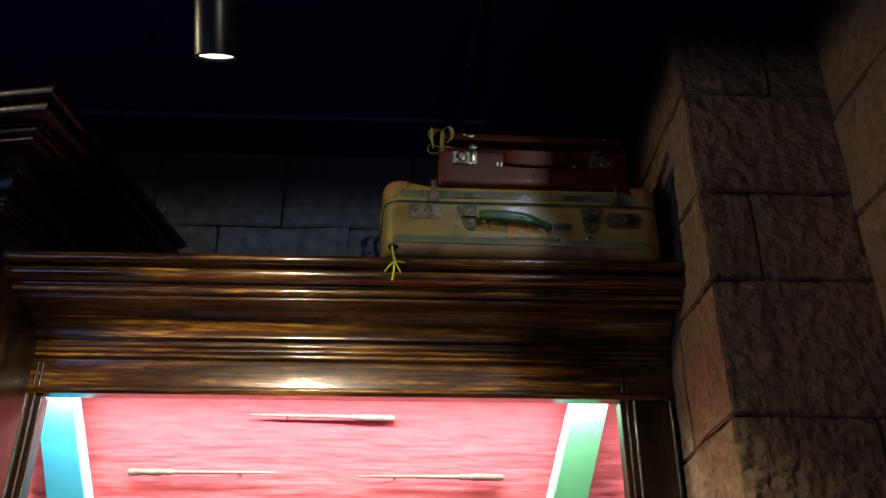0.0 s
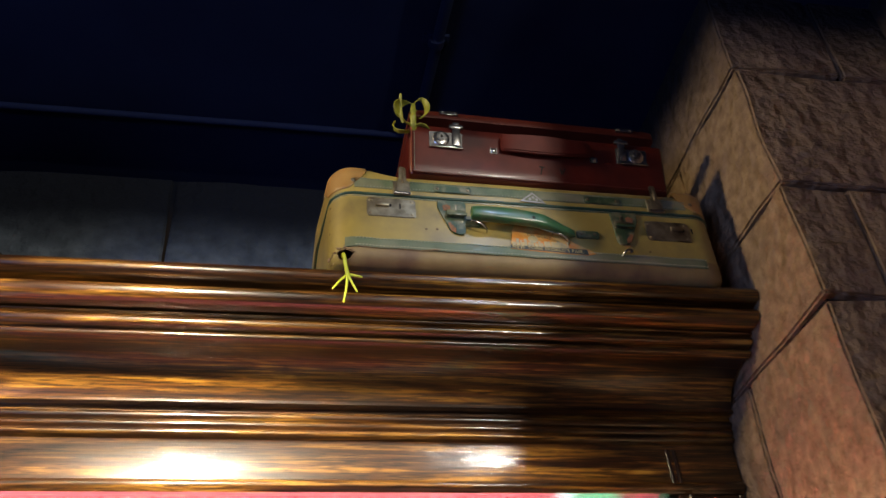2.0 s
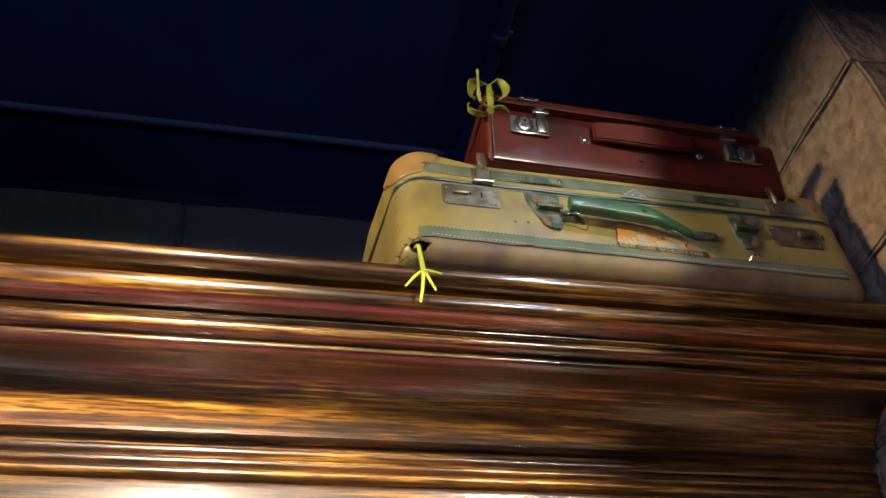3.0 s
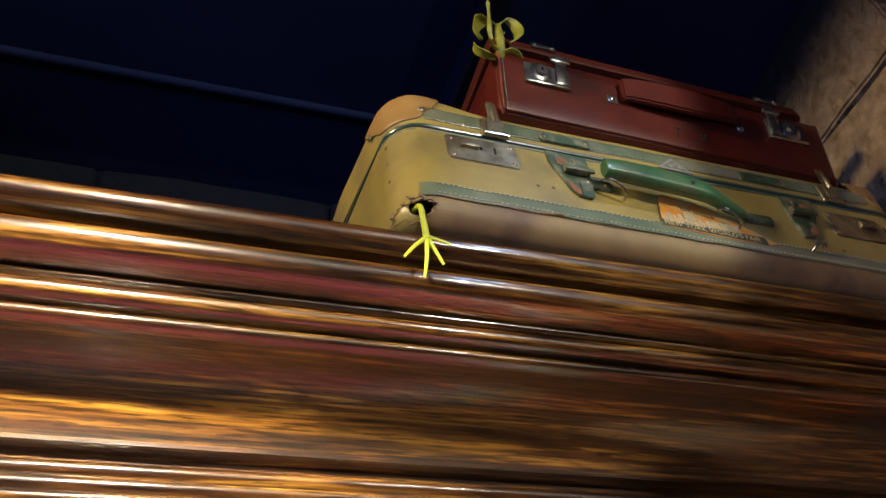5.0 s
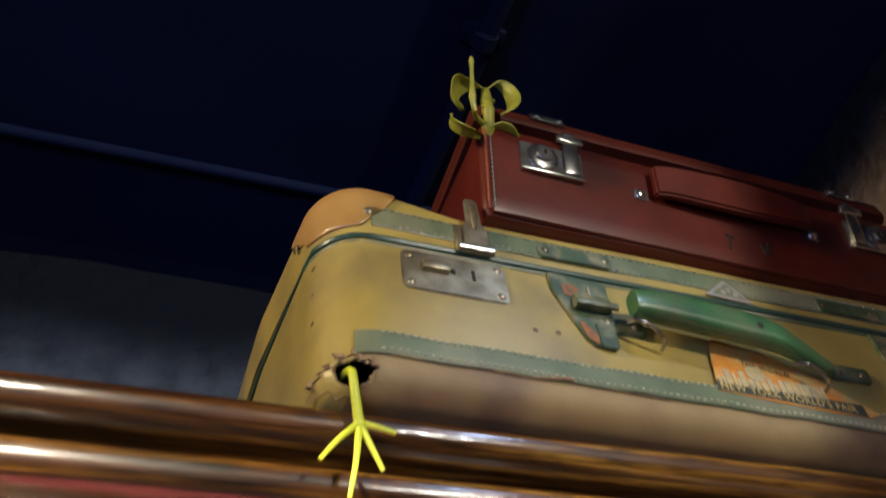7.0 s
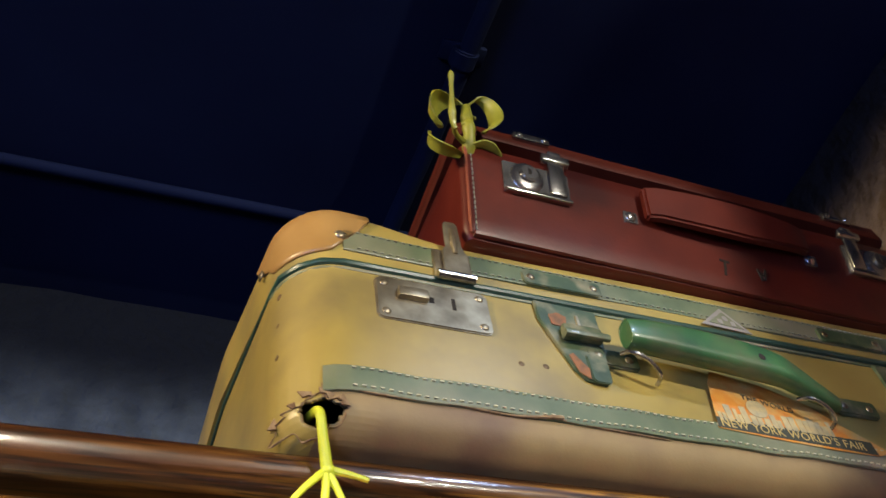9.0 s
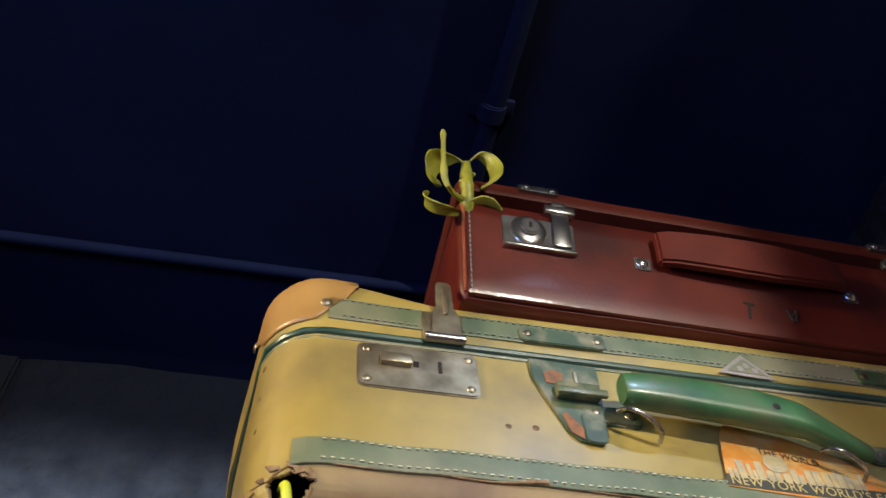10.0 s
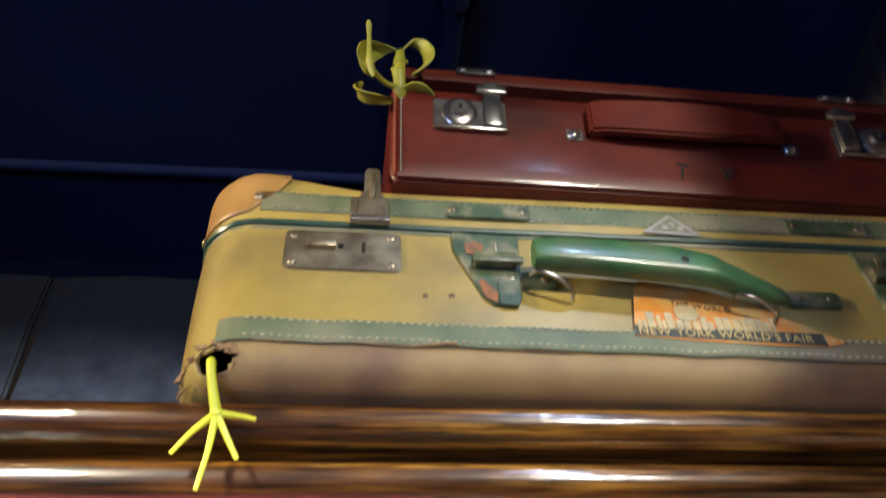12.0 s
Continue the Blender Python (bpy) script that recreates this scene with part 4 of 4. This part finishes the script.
for k in range(5):
    a = radians((28, 70, 98, 128, 160)[k])
    r = 0.0108 + random.uniform(-0.001, 0.0015)
    c = Vector((0.0205 + 1.55 * r * math.cos(a), 0.0, 2.3100 + 0.95 * r * math.sin(a)))
    if c.x < TX0 + TR:
        c.y = TY0 + TR - math.sqrt(max(TR ** 2 - (TX0 + TR - c.x) ** 2, 0)) - 0.0005
    if c.z < BOT + 0.02:
        c.y += 0.020 - math.sqrt(max(0.020 ** 2 - (BOT + 0.020 - c.z) ** 2, 0))
    if c.z < BOT + 0.002:
        continue
    bm = bmesh.new()
    w = random.uniform(0.002, 0.0105)
    out = Vector((math.cos(a), -0.25 - 0.4 * random.random(), math.sin(a)))
    tan_v = Vector((-math.sin(a), 0, math.cos(a)))
    ring = []
    for s, d, lift in ((-1, 0.0016, 0), (1, 0.0018, 0), (0.6, -0.0022, 0.0010), (0.0, -0.0012, 0.0014), (-0.5, -0.0034, 0.0012)):
        ring.append(c + tan_v * w * s * 0.6 + Vector((math.cos(a), 0, math.sin(a))) * d + Vector((0, -1, 0)) * (lift * random.uniform(0.0, 0.9) + 0.0007))
    front = [bm.verts.new(p) for p in ring]
    back = [bm.verts.new(p + Vector((0, 0.0012, 0))) for p in ring]
    bm.faces.new(front)
    bm.faces.new(back[::-1])
    for i in range(5):
        bm.faces.new((front[i], back[i], back[(i + 1) % 5], front[(i + 1) % 5]))
    part("torn_flap", bm, TORN, tan, "frayed brown cardboard")
part("tear_edge", tube([(0.036, -0.0012, 2.3235), (0.07, -0.0016, 2.3215), (0.10, -0.0014, 2.3225), (0.135, -0.0014, 2.3205), (0.165, -0.0030, 2.3225), (0.172, -0.0016, 2.3215), (0.24, -0.0010, 2.3190)], [0.0011, 0.0006, 0.0010, 0.0006, 0.0016, 0.0008, 0.0004], 6, 6), TORN, tan, "frayed brown cardboard edge", smooth=True)
part("loose_hook", tube([(0.462, -0.002, 2.3330), (0.466, -0.010, 2.3370), (0.474, -0.010, 2.3400), (0.476, -0.008, 2.3360)], [0.0018, 0.0018, 0.003], 5, 8), CHROME, tan, "bent chrome hook", smooth=True)

# ---- clawed twig foot that hangs out of the hole ----
leg = bmesh.new()
HUB = (0.0285, 0.0340, 2.2805)
tube([(0.0200, 0.0500, 2.3260), (0.0210, 0.0340, 2.3190), (0.0220, 0.0235, 2.3110), (0.0245, 0.0265, 2.2965), HUB], [0.0030, 0.0031, 0.0030, 0.0031, 0.0036], 5, 10, leg)
dome((HUB[0], HUB[1] - 0.001, HUB[2]), (0, -1, 0.1), 0.0040, 0.0026, leg)
for tip, mid in (((0.0050, 0.039, 2.2545), (0.0165, 0.036, 2.2690)), ((0.0230, 0.040, 2.2310), (0.0268, 0.037, 2.2550)), ((0.0440, 0.039, 2.2510), (0.0360, 0.036, 2.2660)), ((0.0525, 0.036, 2.2775), (0.0405, 0.035, 2.2795))):
    tube([HUB, mid, tip], [0.0027, 0.0020, 0.0015], 5, 8, leg)
leg.transform(Matrix.Translation((0.001, 0, 0.0030)) @ Matrix.Translation(HUB) @ Matrix.Scale(0.93, 4) @ Matrix.Translation(-Vector(HUB)))
tagged(part("twig_foot", leg, LIMB, smooth=True), "bright yellow-green resin twig foot with four toes", "figurine")

# ---- oxblood case on top ----
RX0, RX1, RY0, RY1 = 0.1290, 0.5760, -0.011, 0.285
RB, RT = 2.4770, 2.5680
red = empty("brown_case", 0.35, 0.13, RB, label="oxblood leather briefcase with chrome locks, lid ajar", category="suitcase")
rprof = [(0.006, RB), (0.002, RB + 0.0015), (0.0, RB + 0.006)] + [(0.0, RB + 0.006 + (RT - RB - 0.008) * k / 6) for k in range(1, 7)] + [(0.0015, RT)]
part("body", shell(RX0, RX1, RY0, RY1, 0.008, rprof, 40, 16, caps=(True, True), wobble=0.0012), RED, red, smooth=True)
m = Matrix.Translation((0, RY1, RT + 0.001)) @ Matrix.Rotation(radians(-5.6), 4, "X") @ Matrix.Translation((0, -RY1, -RT - 0.001))
lp = [(0.0015, RT + 0.001), (0.0, RT + 0.003), (0.0, RT + 0.017), (0.003, RT + 0.021), (0.008, RT + 0.0225)]
lid = shell(RX0 + 0.004, RX1 - 0.004, RY0 + 0.006, RY1, 0.010, lp, 40, 16, wobble=0.0012)
lid.transform(m)
rl = part("lid", lid, RED_DULL, red, "oxblood leather lid standing ajar", smooth=True)
for x in (0.2000, 0.5150):
    c = m @ Vector((x, RY0 + 0.005, RT + 0.012))
    k = part("catch", box(c.x - 0.016, c.x + 0.016, c.y - 0.0035, c.y + 0.001, c.z - 0.004, c.z + 0.004, 0.001), CHROME, rl, "chrome catch", smooth=True)
    for dx in (-0.011, 0.011):
        part("rivet", dome((c.x + dx, c.y - 0.0034, c.z), (0, -1, 0), 0.0032, 0.002), CHROME, k, smooth=True)


def case_lock(x0, flip):
    X = lambda u: x0 + (u if not flip else 0.056 - u)
    y = RY0
    pl = part("lock", plate(round_rect(x0, x0 + 0.056, 2.5270, 2.5570, 0.002), y - 0.0002, 0.0022, 0.0006), CHROME, red, "worn chrome case lock", smooth=True)
    part("lock_lip", box(x0, x0 + 0.056, y - 0.0058, y - 0.0020, 2.5255, 2.5285, 0.0010), CHROME, pl, smooth=True)
    part("lock_boss", dome((X(0.020), y - 0.002, 2.5440), (0, -1, 0), 0.0145, 0.0035, segs=20), CHROME, pl, smooth=True)
    part("lock_ring", disc((X(0.020), y - 0.0045, 2.5440), (0, -1, 0), 0.0075, 0.0035, 18, bevel=0.001), CHROME, pl, smooth=True)
    part("keyhole", box(X(0.020) - 0.0012, X(0.020) + 0.0012, y - 0.0085, y - 0.0079, 2.5415, 2.5465), DARK, pl)
    part("latch", box(X(0.0455) - 0.0070, X(0.0455) + 0.0070, y - 0.0055, y - 0.002, 2.5310, 2.5690, 0.0014), CHROME, pl, smooth=True)
    part("latch_head", box(X(0.0455) - 0.0120, X(0.0455) + 0.0120, y - 0.0070, y - 0.002, 2.5630, 2.5700, 0.0012), CHROME, pl, smooth=True)
    part("latch_tip", box(X(0.0455) - 0.0055, X(0.0455) + 0.0055, y - 0.0065, y - 0.003, 2.5700, 2.5760, 0.0012), CHROME, pl, smooth=True)


case_lock(0.1620, False)
case_lock(0.4870, True)
gb = box(0.2820, 0.4400, -0.0040, 0.0040, -0.0170, 0.0170)
bmesh.ops.subdivide_edges(gb, edges=[e for e in gb.edges if abs(e.verts[0].co.x - e.verts[1].co.x) > 0.1], cuts=14, use_grid_fill=True)
for v in gb.verts:
    u = (v.co.x - 0.282) / 0.158
    v.co.z = v.co.z * (1.0 - 0.20 * max(0, u - 0.6) / 0.4) + 2.5400 + (0.004 * (1 - 4 * u * (1 - u)) if v.co.z < 0 else 0)
    v.co.y += RY0 - 0.006 - 0.006 * math.sin(math.pi * min(max(u, 0.0), 1.0)) ** 0.5
bmesh.ops.bevel(gb, geom=[e for e in gb.edges if len(e.link_faces) == 2 and e.calc_face_angle(0) > 0.9], offset=0.002, segments=2, affect="EDGES")
grip = part("grip", gb, RED, red, "oxblood leather strap grip", smooth=True)
for x in (0.2705, 0.4455):
    st = part("stud", dome((x, RY0, 2.5310), (0, -1, 0), 0.0055, 0.0035), CHROME, red, "chrome stud", smooth=True)
    part("stud_base", plate(round_rect(x - 0.006, x + 0.007, 2.5250, 2.5360, 0.002), RY0, 0.0014, 0.0004), CHROME, st, smooth=True)
part("corner_seam", tube([(RX0 + 0.0035, RY0 - 0.0010, RT - 0.001), (RX0 + 0.0035, RY0 - 0.0012, 2.52), (RX0 + 0.0035, RY0 - 0.0008, RB + 0.004)], [0.0014, 0.0010], 6, 6), RED_EDGE, red, "worn light edge seam", smooth=True)
cs = bmesh.new()
z = RB + 0.008
while z < RT - 0.006:
    box(RX0 + 0.0078, RX0 + 0.0088, RY0 - 0.0010, RY0 + 0.0004, z, z + 0.0028, 0, 1, cs)
    z += 0.0046
tagged(part("corner_stitching", cs, FADED, red, "cream thread stitches"), kind="stuff")
part("bottom_seam", tube([(RX0 + 0.006, RY0 - 0.0006, RB + 0.0040), (RX1 - 0.006, RY0 - 0.0006, RB + 0.0040)], [0.0022, 0.0022], 4, 6), RED, red, smooth=True)
for marks in (((0.352, 2.5015, 0.002, 0.014, 0.2), (0.353, 2.5085, 0.009, 0.002, 0.1)), ((0.386, 2.5030, 0.002, 0.011, -0.2), (0.3885, 2.5040, 0.0045, 0.0018, 0.1), (0.391, 2.5040, 0.002, 0.011, 0.3))):
    sc = bmesh.new()
    for x, z, w, h, a in marks:
        b2 = box(-w / 2, w / 2, -0.0004, 0.0006, -h / 2, h / 2)
        b2.transform(Matrix.Translation((x, RY0 - 0.0004, z)) @ Matrix.Rotation(a, 4, "Y"))
        merge(sc, b2)
    part("ink_mark", sc, DARK, red, "faded dark mark")

# ---- curled-leaf figurine that climbs out of the case ----
fig = bmesh.new()
# knobbly trunk
tube([(0.135, 0.004, 2.556), (0.1345, -0.006, 2.564), (0.1340, -0.012, 2.574), (0.1335, -0.014, 2.581), (0.1345, -0.014, 2.589), (0.1340, -0.014, 2.597), (0.1345, -0.015, 2.607), (0.1350, -0.015, 2.615)],
     [0.0045, 0.0058, 0.0050, 0.0060, 0.0044, 0.0058, 0.0046, 0.0040], 5, 12, fig)
dome((0.1395, -0.016, 2.597), (1, -0.4, 0.2), 0.0022, 0.0022, fig, 8)
dome((0.1285, -0.016, 2.582), (-1, -0.4, 0), 0.0022, 0.0022, fig, 8)
# leaf that curls over to a broad cup behind the raised arm
ribbon([(0.1345, -0.015, 2.615), (0.1290, -0.017, 2.6180), (0.1215, -0.018, 2.6175), (0.1130, -0.018, 2.6160), (0.1050, -0.017, 2.6080), (0.1020, -0.014, 2.5960), (0.1060, -0.011, 2.5860), (0.1130, -0.009, 2.5850)],
       [0.002, 0.004, 0.011, 0.020, 0.024, 0.022, 0.015, 0.004], (0.62, 1, 0.1), 0.0013, 7, fig, 0.16)
# leaf that makes an open loop
ribbon([(0.1350, -0.015, 2.614), (0.1400, -0.018, 2.6205), (0.1465, -0.020, 2.6260), (0.1540, -0.020, 2.6210), (0.1585, -0.019, 2.6080), (0.1575, -0.018, 2.5940), (0.1520, -0.017, 2.5830), (0.1450, -0.016, 2.5760)],
       [0.002, 0.005, 0.009, 0.013, 0.016, 0.016, 0.013, 0.003], (-0.55, 1, 0.2), 0.0013, 7, fig, 0.16)
# raised arm with elbow and small hand
tube([(0.1120, -0.030, 2.5440), (0.1100, -0.032, 2.5500), (0.1085, -0.036, 2.5580), (0.1080, -0.040, 2.5680), (0.1075, -0.046, 2.5850), (0.1070, -0.050, 2.5960), (0.1065, -0.052, 2.6000)],
     [0.0016, 0.0024, 0.0034, 0.0022, 0.0018, 0.0026, 0.0010], 5, 9, fig)
tube([(0.1085, -0.035, 2.5580), (0.1140, -0.024, 2.5600), (0.1210, -0.014, 2.5640), (0.1300, -0.008, 2.5660)], [0.0028, 0.0020, 0.0022, 0.003], 4, 7, fig)
# leaves that hang over the edge of the case
ribbon([(0.1300, 0.000, 2.5570), (0.1180, -0.008, 2.5460), (0.1060, -0.011, 2.5440), (0.0990, -0.010, 2.5520), (0.1000, -0.006, 2.5680), (0.1035, -0.004, 2.5780)],
       [0.006, 0.012, 0.015, 0.014, 0.010, 0.003], (0.3, 1, 0.3), 0.0014, 6, fig, 0.12)
ribbon([(0.1340, -0.006, 2.5610), (0.1450, -0.008, 2.5660), (0.1550, -0.008, 2.5650), (0.1640, -0.004, 2.5620)], [0.008, 0.013, 0.011, 0.003], (0, 1, 0.25), 0.0014, 6, fig, 0.12)
fig.transform(Matrix.Translation((0.134, -0.012, 2.552)) @ Matrix.Diagonal((0.92, 0.92, 0.84, 1.0)) @ Matrix.Translation((-0.134, 0.012, -2.552)))
tagged(part("leaf_figurine", fig, LEAF, smooth=True), "yellow-green resin twig figurine with curled leaves on the case", "figurine")

# the end of the old suitcase bulges out towards its back
for ob in tan.children_recursive:
    off = Vector(tan.location) + (Vector(ob.parent.location) if ob.parent != tan else Vector((0, 0, 0)))
    for v in ob.data.vertices:
        w = off + v.co
        # the free corner of the lid springs up beside the case that weighs on the rest
        v.co.z += 0.0038 * (1 - ease(0.02, 0.11, w.x)) * min(1.0, max(0.0, w.z - SEAM) / (TOP - SEAM))
        if w.x < 0.12 and w.y > 0.012:
            v.co.x -= (0.07 if w.z < SEAM + 0.0005 else 0.10) * min(w.y - 0.012, 0.14) * (1 - max(w.x, 0) / 0.12)
# the front of the case leans out a little towards its top
for ob in red.children_recursive:
    for v in ob.data.vertices:
        w = Vector(red.location) + v.co
        if ob.parent != red:
            w += Vector(ob.parent.location)
        if w.y < 0.15 and w.z < RT:
            v.co.y += 0.020 * (RT - w.z) / (RT - RB)
# both cases stand a little askew on the cabinet
tan.matrix_world = Matrix.Translation((0.0, 0.019, 0.0025)) @ Matrix.Translation((0.05, 0, 0)) @ Matrix.Rotation(radians(0.8), 4, "Z") @ Matrix.Translation((-0.05, 0, 0)) @ Matrix.Translation(tan.location)
red.matrix_world = Matrix.Translation((-0.002, 0.004, -0.0015)) @ Matrix.Translation((0.13, 0, 0)) @ Matrix.Rotation(radians(1.6), 4, "Z") @ Matrix.Translation((-0.13, 0, 0)) @ Matrix.Translation(red.location)
